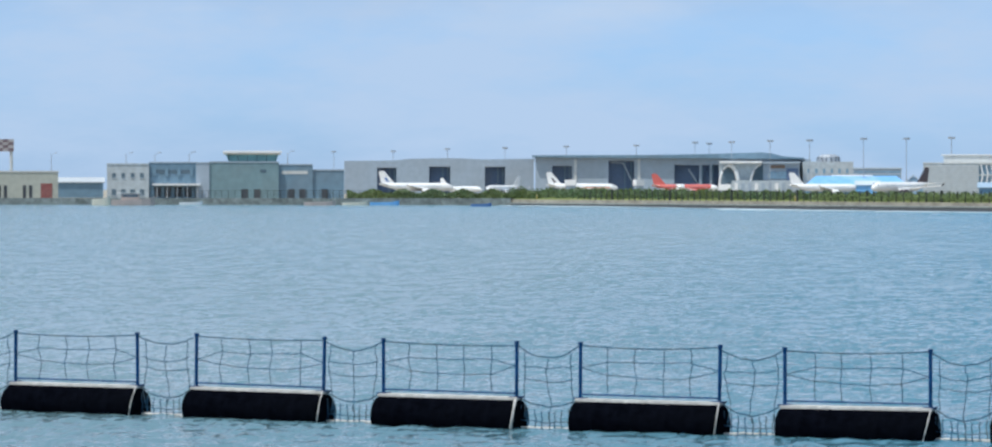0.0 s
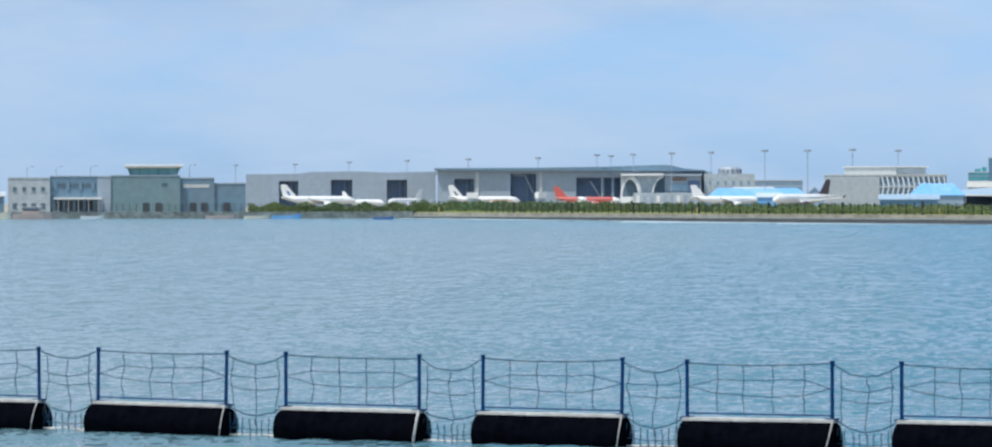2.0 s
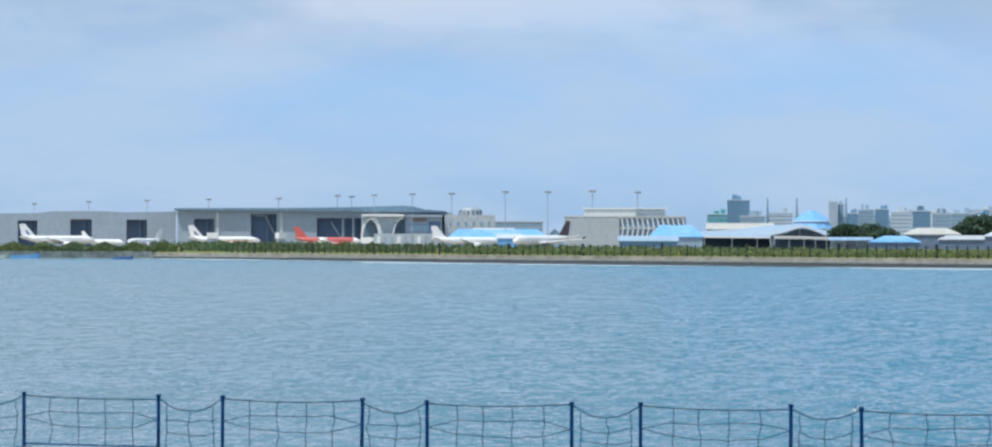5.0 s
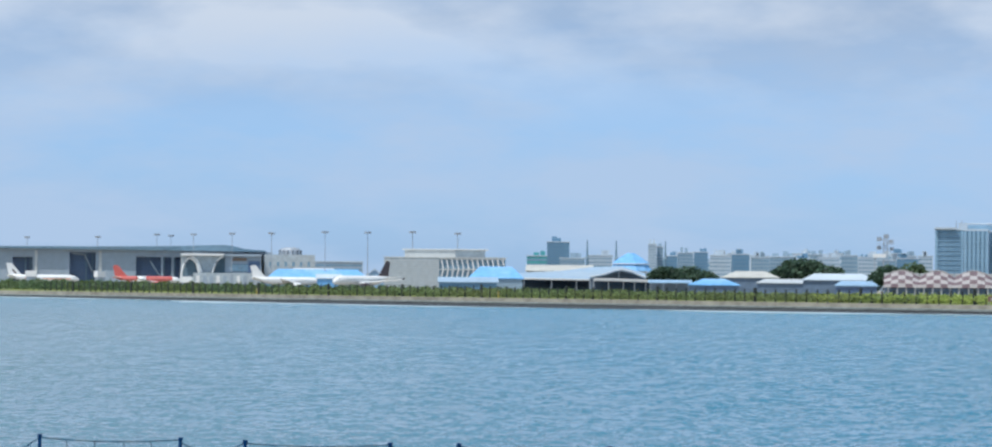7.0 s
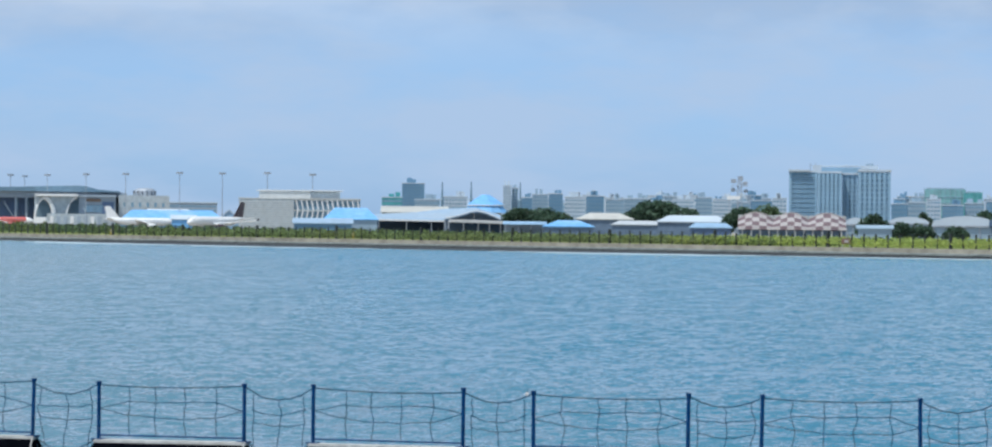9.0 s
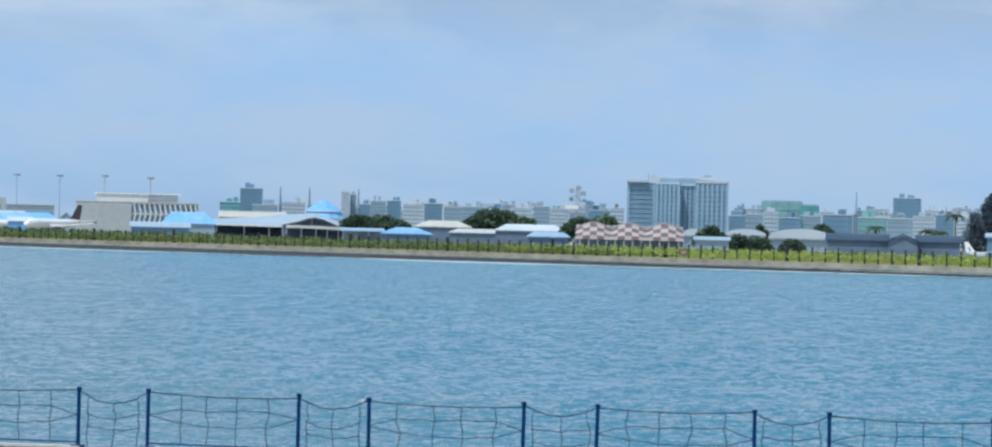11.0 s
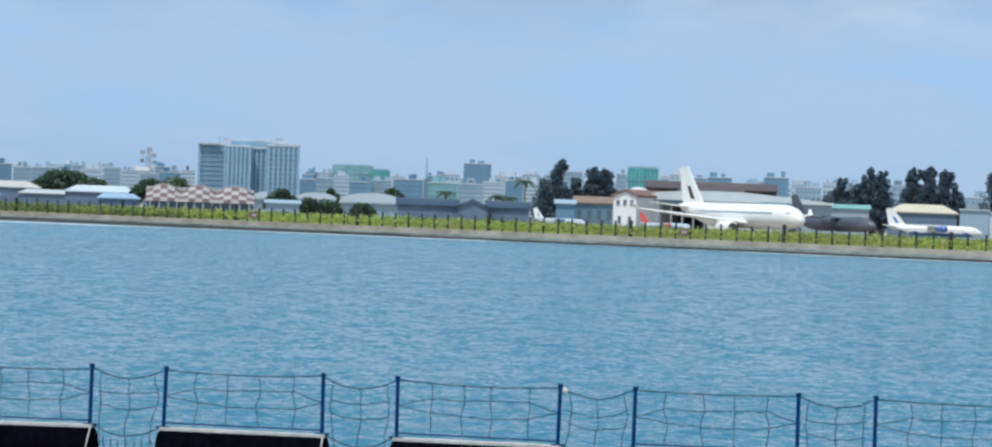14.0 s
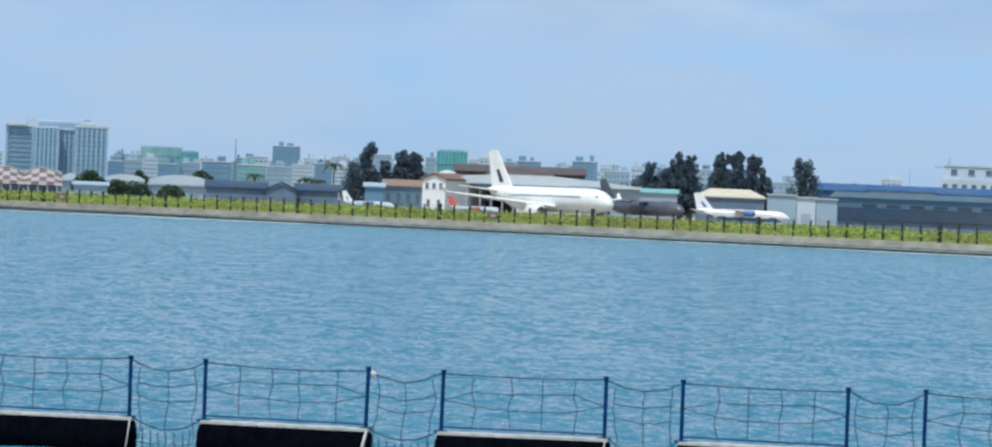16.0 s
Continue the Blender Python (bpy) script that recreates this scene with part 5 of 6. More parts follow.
shed(-6.3, -4.55, 0.24, 0.34, 1150, BROWNROOF, BROWNROOF, "large dark brown roofed hall behind the hangar", 40, True)
shed(-5.85, -5.0, 0.2, 0.31, 1120, BROWNROOF, BROWNROOF, "dark brown roofed hall annex", 20, True)
dm = stand(-6.56, -6.24, 1100)
root = thing("storage_dome", "small white storage dome", "dome", dm[0])
bm = bmesh.new()
bmesh.ops.create_uvsphere(bm, u_segments=16, v_segments=8, radius=dm[1] / 2)
for v in bm.verts:
    v.co.z = max(v.co.z, 0) * 0.7 + up(0.14, 1100)
    v.co.y += 3
part("shell", bm, PALE, root)
part("base", tubed([(0, 3, -0.3), (0, 3, up(0.14, 1100) + 0.02)], dm[1] / 2, 16), PALE, root)

# long blue-roofed depot and white control tower at the far end
R, MD = 1080, -0.3
m, w = stand(-1.3, 0.7, R)
dep = thing("depot", "long pale grey depot with a blue roof and window row", "building", m)
x0, x1 = hx(-1.24, MD), hx(2.2, MD)
part("wall", boxed(x0, x1, 0, 30, -0.3, up(0.10, R)), CITYB, dep)
part("roof", prism([(x0 - 0.5, up(0.10, R) + 0.01), (x1, up(0.10, R) + 0.01), (x1, up(0.175, R)), (x0 + 1, up(0.175, R))], -1.5, 30), SLATE, dep, "blue-grey sheet roof")
for i in range(9):
    x = x0 + 8 + i * 6
    part("window", boxed(x, x + 3.6, -0.45, -0.28, up(-0.02, R), up(0.02, R)), GLASS, dep)
part("pale_band", boxed(x0 + 2, x1, -0.3, -0.02, up(-0.035, R), up(0.03, R)), CITY, dep, "paler wall band")
part("blue_skirt", boxed(x0 - 2, x1, -2.2, -0.32, up(-0.19, R), up(-0.04, R)), NAVYROOF, dep, "dark blue lower awning")
part("plinth", boxed(x0 + 0.5, x1, -1.6, -0.14, -0.3, up(-0.19, R) - 0.02), NAVYWALL, dep)
shed(-1.5, 2.0, 0.18, 0.275, 1220, DEEPBLUE, DEEPBLUE, "long hall with deep blue cladding and roof", 40, True)
shed(-0.75, 0.15, 0.20, 0.27, 1200, GREY, DEEPBLUE, "hall annex with a deep blue roof", 20, True)
R = 1300
m, w = stand(0.21, 0.98, R)
root = thing("control_tower", "white stepped control tower with small windows", "tower", m)
ht, hl = up(0.57, R), up(0.40, R)
part("block", boxed(-w / 2, w / 2, 0, 16, -0.3, hl), CITYW, root)
part("upper_block", boxed(-w / 2 + 1.2, w / 2, 2, 14, hl, ht), CITYW, root)
part("cornice", boxed(-w / 2 + 0.9, w / 2 + 0.3, 1.7, 14.3, ht, ht + 0.5), CITYW, root)
windows(root, w, hl - 5.2, hl - 0.6, 1, 6, None, None, 0.5, 0.6)
windows(root, w, hl + 0.4, ht, 1, 3, -w / 2 + 1.4, w / 2 - 0.3, 0.35, 0.5, y=2)
part("antenna", tubed([(-w / 2 + 2.4, 4, ht), (-w / 2 + 2.4, 4, ht + 2.6)], [0.5, 0.1], 6), METAL, root)
part("cross_arm", boxed(-w / 2 - 2.0, -w / 2 + 1.6, 3.9, 4.2, ht - 0.5, ht - 0.2), METAL, root)
for a0, a1, e1, mat in ((-2.09, -1.70, 0.09, CITY), (-1.69, -1.44, 0.065, CITYW), (-1.43, -1.15, 0.055, CITY)):
    m, w = stand(a0, a1, 1020)
    root = thing("white_store", "plain white store shed with a flat roof", "shed", m, "white stores")
    part("wall", boxed(-w / 2, w / 2, 0, 14, -0.3, up(e1, 1020)), mat, root)
    part("roof", boxed(-w / 2 - 0.2, w / 2 + 0.2, -0.4, 14.2, up(e1, 1020), up(e1, 1020) + 0.35), GREYROOF, root)
    part("door", boxed(-1.2, 1.2, -0.08, 0.1, -0.1, 3.2), GREY, root)
shed(-3.05, -2.13, 0.03, 0.135, 1060, NAVYWALL, CREAM, "low hall with a yellowish roof beside the trees", 14, True, hip=4)
shed(-3.85, -3.3, 0.05, 0.10, 1110, GREY, TEALPALE, "low shed with a green roof", 16, True)

# ---- apron masts ----
mast = thing("apron_mast", "tall grey floodlight mast on the apron", "floodlight mast", pose(0, 0, 0), "apron masts")
part("pole", tubed([(0, 0, -0.2), (0, 0, 24.2)], [0.26, 0.13], 8), METAL, mast)
part("ring", tubed([(0, 0, 23.95), (0, 0, 24.25)], 0.75, 10), METAL, mast)
for i in range(6):
    a = i * math.pi / 3
    part("floodlight", boxed(math.cos(a) * 1.05 - 0.4, math.cos(a) * 1.05 + 0.4, math.sin(a) * 1.05 - 0.4, math.sin(a) * 1.05 + 0.4, 23.7, 24.5), METAL, mast)
first = True
for a, el in ((-27.631, 0.335), (-26.832, 0.344), (-26.105, 0.373), (-25.328, 0.391), (-24.503, 0.409), (-23.563, 0.423), (-22.773, 0.463), (-22.584, 0.449), (-22.283, 0.469), (-21.767, 0.484),
              (-21.238, 0.493), (-20.517, 0.516), (-19.945, 0.516), (-19.343, 0.527), (-18.734, 0.513)):
    r = (24.4 + LAND - EYE) / math.tan(radians(el + HOR))
    p = ground_at(a, r)
    if first:
        mast.matrix_basis = pose(*p)
        first = False
    else:
        copy_thing(mast, pose(*p))
lamp = thing("street_lamp", "thin grey street lamp", "street lamp", pose(*ground_at(-31.411, 1300)), "street lamps")
part("pole", tubed([(0, 0, -0.2), (0, 0, 13.0), (1.2, 0, 13.5)], [0.16, 0.1, 0.08], 6), METAL, lamp)
part("head", boxed(1.0, 2.2, -0.2, 0.2, 13.4, 13.6), METAL, lamp)
for a, r in ((-30.414, 1290), (-30.029, 1285), (-29.571, 1260), (-28.25, 1230), (-4.09, 1300)):
    copy_thing(lamp, pose(*ground_at(a, r)))


# ---- trees ----
def broad_tree(a0, a1, el, r, seed, mat=LEAF, n=1500, low=0.25, label="round dark green tree", name="tree", size=0.55, puffs=9, tall=False):
    """A trunk with limbs and a crown of leaf blades gathered in uneven clumps."""
    rnd = np.random.RandomState(seed)
    m, w = stand(a0, a1, r)
    h = up(el, r)
    root = thing(name, label, "tree", m)
    bm = bmesh.new()
    tube(bm, [(0, 0, -0.3), (0.15, 0, h * 0.3), (0, 0.1, h * 0.62)], [0.045 * h + 0.08, 0.035 * h, 0.012 * h], 7)
    cs, rs = [], []
    for i in range(puffs):
        f = (i + 0.5) / puffs
        if tall:
            c = np.array([w * 0.42 * rnd.uniform(-1, 1) * (1.1 - 0.75 * f), w * 0.2 * rnd.uniform(-1, 1), h * (low + (0.93 - low) * f)])
            s = w * (0.23 - 0.14 * f) * rnd.uniform(0.5, 1.25)
        else:
            x = w * (f - 0.5) * 0.88
            top = h * (1 - 0.55 * (2 * f - 1) ** 2)
            c = np.array([x, w * 0.15 * rnd.uniform(-1, 1), h * low + (top - h * low) * rnd.uniform(0.45, 0.78)])
            s = min(w * 0.24, (top - c[2])) * rnd.uniform(0.85, 1.15) + 0.3
        cs.append(c)
        rs.append(s)
        tube(bm, [(0, 0, h * rnd.uniform(0.15, 0.4)), tuple(c * np.array([0.5, 0.5, 0.8])), tuple(c)], [0.02 * h, 0.012 * h, 0.004 * h], 5)
    part("trunk", bm, BARK, root)
    k = rnd.randint(0, puffs, n)
    d = rnd.normal(size=(n, 3))
    d /= np.linalg.norm(d, axis=1)[:, None]
    rad = np.array(rs)[k] * (0.35 + 0.75 * rnd.rand(n) ** 0.5)
    pts = np.array(cs)[k] + d * rad[:, None] * np.array([1, 0.9, 1.25 if tall else 0.8])
    pts[:, 2] = np.maximum(pts[:, 2], 0.25)
    ob = leaves("crown", pts, size * (0.6 + 0.8 * rnd.rand(n)), mat, root)
    return root


broad_tree(-16.25, -15.6, 0.10, 1560, 1, n=2600, low=0.03, size=0.7, puffs=14, label="wide dark green tree behind the terminal")
broad_tree(-15.9, -15.35, 0.12, 1570, 2, n=2300, low=0.03, size=0.7, puffs=14)
broad_tree(-15.65, -15.2, 0.05, 1550, 3, n=1500, low=0.03, size=0.7)
broad_tree(-14.6, -13.6, 0.225, 1500, 4, n=5600, low=0.12, size=0.7, puffs=18, label="large spreading dark green tree")
broad_tree(-14.0, -13.5, 0.15, 1480, 5, n=2300, low=0.1, size=0.7, puffs=14, label="spreading dark green tree")
broad_tree(-13.2, -12.75, 0.15, 1300, 6, n=2000, low=0.1, size=0.6)
broad_tree(-12.95, -12.3, 0.17, 1320, 7, n=2300, low=0.1, size=0.6, mat=SHRUB, label="lighter green spreading tree")
broad_tree(-11.42, -10.97, 0.06, 1120, 8, n=1500, low=0.05, size=0.5)
broad_tree(-11.0, -10.7, -0.04, 1090, 9, n=1100, low=0.02, size=0.45)
broad_tree(-10.75, -10.4, -0.05, 1095, 10, n=1100, low=0.02, size=0.45)
broad_tree(-10.26, -9.93, -0.09, 1060, 11, n=1000, low=0.02, size=0.4, label="low rounded dark bush")
broad_tree(-9.85, -9.55, 0.18, 1500, 12, n=900, low=0.1, size=0.6)
broad_tree(-10.6, -10.42, 0.16, 1500, 13, n=600, low=0.1, size=0.6)
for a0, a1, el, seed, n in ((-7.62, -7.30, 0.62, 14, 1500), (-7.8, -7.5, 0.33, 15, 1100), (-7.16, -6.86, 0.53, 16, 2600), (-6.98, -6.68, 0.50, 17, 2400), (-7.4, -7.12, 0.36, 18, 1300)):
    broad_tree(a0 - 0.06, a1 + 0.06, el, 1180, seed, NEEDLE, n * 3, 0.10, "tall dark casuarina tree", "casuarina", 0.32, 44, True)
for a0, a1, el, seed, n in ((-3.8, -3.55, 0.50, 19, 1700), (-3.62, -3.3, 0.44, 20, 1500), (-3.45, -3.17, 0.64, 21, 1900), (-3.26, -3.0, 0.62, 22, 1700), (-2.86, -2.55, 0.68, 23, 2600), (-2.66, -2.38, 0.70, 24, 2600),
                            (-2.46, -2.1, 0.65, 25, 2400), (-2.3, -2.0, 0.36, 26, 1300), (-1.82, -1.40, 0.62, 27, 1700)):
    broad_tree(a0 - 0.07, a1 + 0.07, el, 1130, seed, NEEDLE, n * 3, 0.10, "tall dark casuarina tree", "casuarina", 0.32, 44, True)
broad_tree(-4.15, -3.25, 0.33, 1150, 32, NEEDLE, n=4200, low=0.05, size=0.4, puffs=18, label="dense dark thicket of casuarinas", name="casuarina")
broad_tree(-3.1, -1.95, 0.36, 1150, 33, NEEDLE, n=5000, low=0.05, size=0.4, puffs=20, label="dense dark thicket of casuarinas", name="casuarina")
broad_tree(-1.02, -0.68, 0.37, 1280, 28, n=900, low=0.3, size=0.5)
broad_tree(-4.3, -3.9, 0.26, 1200, 31, NEEDLE, n=900, low=0.1, size=0.5)
# palms
for a, el, r, seed in ((-7.94, 0.33, 1080, 1), (-8.3, 0.12, 1060, 2), (-8.15, 0.10, 1060, 3), (-9.0, 0.14, 1200, 4)):
    rnd = random.Random(seed)
    root = thing("palm_tree", "coconut palm with a slender trunk", "palm", pose(*ground_at(a, r)), "palms")
    h = up(el, r) - 1.0
    part("trunk", tubed([(0, 0, -0.3), (0.3, 0, h * 0.5), (0.2, 0, h)], [0.28, 0.2, 0.16], 7), BARK, root)
    for i in range(13):
        b = i * 2 * math.pi / 13 + rnd.uniform(-0.2, 0.2)
        u, droop = Vector((math.cos(b), math.sin(b), 0)), rnd.uniform(0.1, 1.3)
        bm = bmesh.new()
        last = None
        for k in range(6):
            f = k / 5
            c = Vector((0.2, 0, h)) + u * (3.0 * f) + Vector((0, 0, 1.1 * f - (1.2 + 2 * droop) * f * f))
            s = Vector((-u.y, u.x, 0)) * (0.5 * math.sin(math.pi * min(f + 0.12, 1)) + 0.03)
            now = (bm.verts.new(c - s - Vector((0, 0, 0.25))), bm.verts.new(c), bm.verts.new(c + s - Vector((0, 0, 0.25))))
            if last:
                bm.faces.new((last[0], last[1], now[1], now[0]))
                bm.faces.new((last[1], last[2], now[2], now[1]))
            last = now
        part("frond", bm, LEAF, root)


# ---- boats at the quay ----
PINKTAN = material("pinkish_tan_hull", (0.50, 0.40, 0.36), 0.6, 0, 0.12, 0.8, 0.2, 0.05)
CHALK = material("sun_bleached_hull", (0.74, 0.68, 0.55), 0.5, 0, 0.08, 0.8, 0.2, 0.05)
def boat(a, r, length, hull, cabin, label, high=1.0):
    root = thing("boat", label, "boat", pose(*ground_at(a, r, 0), 0, 0, -a), "boats at the quay")
    bm = bmesh.new()
    rings = []
    for x, half, top in ((-0.5, 0.7, 1.0), (-0.2, 0.9, 1.0), (0.2, 0.85, 1.1), (0.4, 0.5, 1.35), (0.5, 0.05, 1.6)):
        s = length / 9
        rings.append([bm.verts.new((x * length, y * half * s, zz * s)) for y, zz in ((-1.3, top * high), (-1.2, -0.3), (1.2, -0.3), (1.3, top * high))])
    for p, q in zip(rings, rings[1:]):
        for k in range(4):
            bm.faces.new((p[k], p[(k + 1) % 4], q[(k + 1) % 4], q[k]))
    bm.faces.new(rings[0])
    bm.faces.new(rings[-1])
    part("hull", bm, hull, root)
    s = length / 9
    if cabin:
        part("cabin", boxed(-length * 0.28, length * 0.15, -0.8 * s, 0.8 * s, 0.9 * s * high, (0.9 * high + 1.4) * s, bevel=0.12 * s), cabin, root)
        part("cabin_window", boxed(-length * 0.24, length * 0.11, -0.84 * s, -0.79 * s, (0.9 * high + 0.7) * s, (0.9 * high + 1.1) * s), GLASS, root)
        part("canopy", boxed(-length * 0.4, length * 0.2, -0.95 * s, 0.95 * s, (0.9 * high + 1.42) * s, (0.9 * high + 1.55) * s), WHITE, root)


boat(-30.75, 1082, 4.6, CHALK, None, "small cream boat moored at the quay", 3.2)
boat(-30.32, 1086, 11, PINKTAN, PINKTAN, "tan harbour boat with a low deckhouse", 1.2)
boat(-29.55, 1108, 6, WHITE, None, "small white open boat")
boat(-26.95, 1085, 7.5, BLUEROOF, None, "long blue open boat at the shore")
boat(-27.82, 1080, 8.0, PINKTAN, None, "long tan open boat at the quay")
boat(-27.35, 1088, 6.5, CHALK, None, "pale open boat at the shore")
boat(-25.65, 1030, 5, LIVERY, None, "small blue open boat")
van = thing("van", "small white van parked beside the hangars", "van", pose(*ground_at(-26.3, 1850), 0, 0, 30), "")
part("body", boxed(-2.4, 2.4, -0.95, 0.95, 0.4, 2.1, bevel=0.2), WHITE, van)
part("windscreen", boxed(2.3, 2.43, -0.8, 0.8, 1.2, 1.9), GLASS, van)
for x in (-1.5, 1.5):
    for y in (-0.95, 0.75):
        part("wheel", tubed([(x, y, 0.35), (x, y + 0.2, 0.35)], 0.35, 12), RUBBER, van)

# ---- boards and markers in the grass ----
YELLOW = material("yellow_paint", (0.42, 0.36, 0.08), 0.6)


def verge_spot(turn, back):
    t = math.tan(radians(turn))
    y = (SHORE_Y + back * 1.345) / (1 + SHORE_M * t)
    return Vector((y * t, y, LAND))


for a in (-5.77, -11.56):
    p = verge_spot(a, 3.0)
    root = thing("runway_sign", "small red and white runway board on two legs", "sign", pose(*p, 0, 0, -a), "runway boards")
    part("board", boxed(-0.8, 0.8, -0.1, 0.1, 0.6, 1.5, bevel=0.03), REDROOF, root)
    part("white_panel", boxed(-0.3, 0.4, -0.14, -0.1, 0.8, 1.25), CHECKW, root)
    for x in (-0.6, 0.6):
        part("leg", boxed(x - 0.06, x + 0.06, -0.06, 0.06, -0.4, 0.7), METAL, root)
for a in (-2.3, -8.91, -18.18, -21.43, -24.9):
    p = verge_spot(a, 3.2)
    root = thing("marker_post", "short yellow marker post in the grass", "marker", pose(*p, 0, 0, -a), "marker posts")
    part("post", boxed(-0.2, 0.2, -0.1, 0.1, -0.4, 1.3, bevel=0.05), YELLOW, root)
    part("band", boxed(-0.22, 0.22, -0.12, 0.12, 0.95, 1.1), CHECKW, root)

# ---- floating barrier ----
STEP, PAIR, START = 4.170, 2.844, -49.87


def barrier_point(u):
    """Where a point u metres along the barrier's first line lies; its far end bends away a little."""
    y = FLOAT_Y + (1.5 * ((-u - 27.6) / 16.6) ** 2 if u < -27.6 else 0)
    return Vector((u * y / FLOAT_Y, y, 0))


TOPZ, POSTZ = 0.545, 1.625


def rope(pts, r=0.014, wob=0.0, rnd=None, n=9):
    """A slack rope through points."""
    out = []
    for i in range(n):
        f = i / (n - 1) * (len(pts) - 1)
        k = min(int(f), len(pts) - 2)
        p = Vector(pts[k]).lerp(Vector(pts[k + 1]), f - k)
        if rnd and 0 < i < n - 1:
            p += Vector((rnd.uniform(-1, 1), rnd.uniform(-1, 1), rnd.uniform(-1, 1))) * wob
        out.append(p)
    return tubed(out, r, 5)


def sag(a, b, d, n=7):
    a, b = Vector(a), Vector(b)
    return [a.lerp(b, i / (n - 1)) - Vector((0, 0, d * 4 * (i / (n - 1)) * (1 - i / (n - 1)))) for i in range(n)]


def pontoon_mesh(length):
    """A capped plastic drum with faint welded ribs, lying along x and floating low."""
    sides, rad, cz = 28, 0.385, 0.160
    prof = [(-length / 2, 0.345), (-length / 2 + 0.012, 0.37), (-length / 2 + 0.04, rad)]
    for k in range(1, 6):
        x = -length / 2 + length * k / 6
        prof += [(x - 0.03, rad), (x - 0.015, rad * 1.018), (x + 0.015, rad * 1.018), (x + 0.03, rad)]
    prof += [(length / 2 - 0.04, rad), (length / 2 - 0.012, 0.37), (length / 2, 0.345)]
    return tubed([(x, 0, cz) for x, r in prof], [r for x, r in prof], sides)


def barrier_unit(k):
    rnd = random.Random(50 + k)
    a, b = barrier_point(START + k * STEP), barrier_point(START + k * STEP + PAIR)
    mid, turn = (a + b) / 2, math.degrees(math.atan2(b.y - a.y, b.x - a.x))
    half = (b - a).length / 2
    root = thing("floating_barrier", "black plastic float with blue posts and rope netting", "barrier", pose(mid.x, mid.y, rnd.uniform(-0.0095, 0.012), rnd.uniform(-1, 1), rnd.uniform(-0.35, 0.35), turn), "floating barrier units")
    body = part("float", pontoon_mesh(2 * half + 0.16), PONTOON, root, "", True)
    body.location.x = 0.02
    part("deck_board", boxed(-half - 0.05, half + 0.08, -0.10, 0.16, TOPZ - 0.022, TOPZ + 0.045, bevel=0.01), DECK, root, "bleached wooden deck board")
    for s in (-1, 1):
        lean = rnd.uniform(-0.015, 0.015)
        post = part("post", tubed([(s * half, 0.05, TOPZ - 0.02), (s * half + lean, 0.05, POSTZ)], 0.036, 10), POSTBLUE, root)
        part("post_cap", tubed([(s * half + lean, 0.05, POSTZ - 0.02), (s * half + lean, 0.05, POSTZ + 0.035)], 0.048, 10), POSTBLUE, post)
        part("foot_plate", boxed(s * half - 0.11, s * half + 0.11, -0.05, 0.15, TOPZ + 0.03, TOPZ + 0.06), POSTBLUE, post)
    part("bottom_rail", tubed([(-half, 0.05, TOPZ + 0.12), (half, 0.05, TOPZ + 0.11)], 0.017, 6), POSTBLUE, root)
    q = [(-half + 2 * half * f) for f in (0.2, 0.4, 0.6, 0.8)]
    q = [x + rnd.uniform(-0.06, 0.06) for x in q]
    top = sag((-half, 0.05, POSTZ - 0.03), (half, 0.05, POSTZ - 0.03 + rnd.uniform(-0.03, 0.02)), rnd.uniform(0.02, 0.06))
    part("top_rope", rope(top, 0.013), ROPE, root)
    zm = POSTZ - 0.48 + rnd.uniform(-0.04, 0.04)
    z1, z2 = POSTZ - 0.33, POSTZ - 0.63
    part("upper_rope", rope([(-half, 0.05, zm), (q[0], 0.05, z1), (q[1], 0.05, z1 - 0.02), (q[2], 0.05, z1), (q[3], 0.05, z1 + 0.01), (half, 0.05, zm)], 0.0095, 0.012, rnd, 21), ROPE, root)
    part("lower_rope", rope([(-half, 0.05, zm), (q[0], 0.05, z2 + 0.05), (q[1], 0.05, z2), (q[2], 0.05, z2 - 0.01), (q[3], 0.05, z2 + 0.02), (half, 0.05, zm)], 0.0095, 0.012, rnd, 21), ROPE, root)
    for x in q:
        d = rnd.uniform(-0.05, 0.05)
        part("hanging_rope", rope([(x, 0.05, POSTZ - 0.07), (x + d, 0.06, z1), (x - d, 0.05, z2), (x + d * 0.5, 0.05, TOPZ + 0.12)], 0.0095, 0.01, rnd, 9), ROPE, root)
    # pale lashing round the end cap
    foot_x = half - rnd.uniform(0.05, 0.15)
    lead = -0.40 * mid.x / mid.y
    arc = [(half + 0.02 + lead * math.sin(math.pi * 0.68 * f) + (foot_x - half - 0.03) * (1 - math.cos(math.pi * 0.68 * f)) / 1.54, -0.40 * math.sin(math.pi * 0.68 * f), 0.160 + 0.40 * math.cos(math.pi * 0.68 * f)) for f in (0, 0.15, 0.3, 0.45, 0.6, 0.75, 0.9, 1.0)]
    wide = 0.024 if k % 3 == 0 else 0.013
    part("strap", tubed(arc, [wide * rnd.uniform(0.8, 1.2) for _ in arc], 6), STRAP, root, "pale lashing strap")


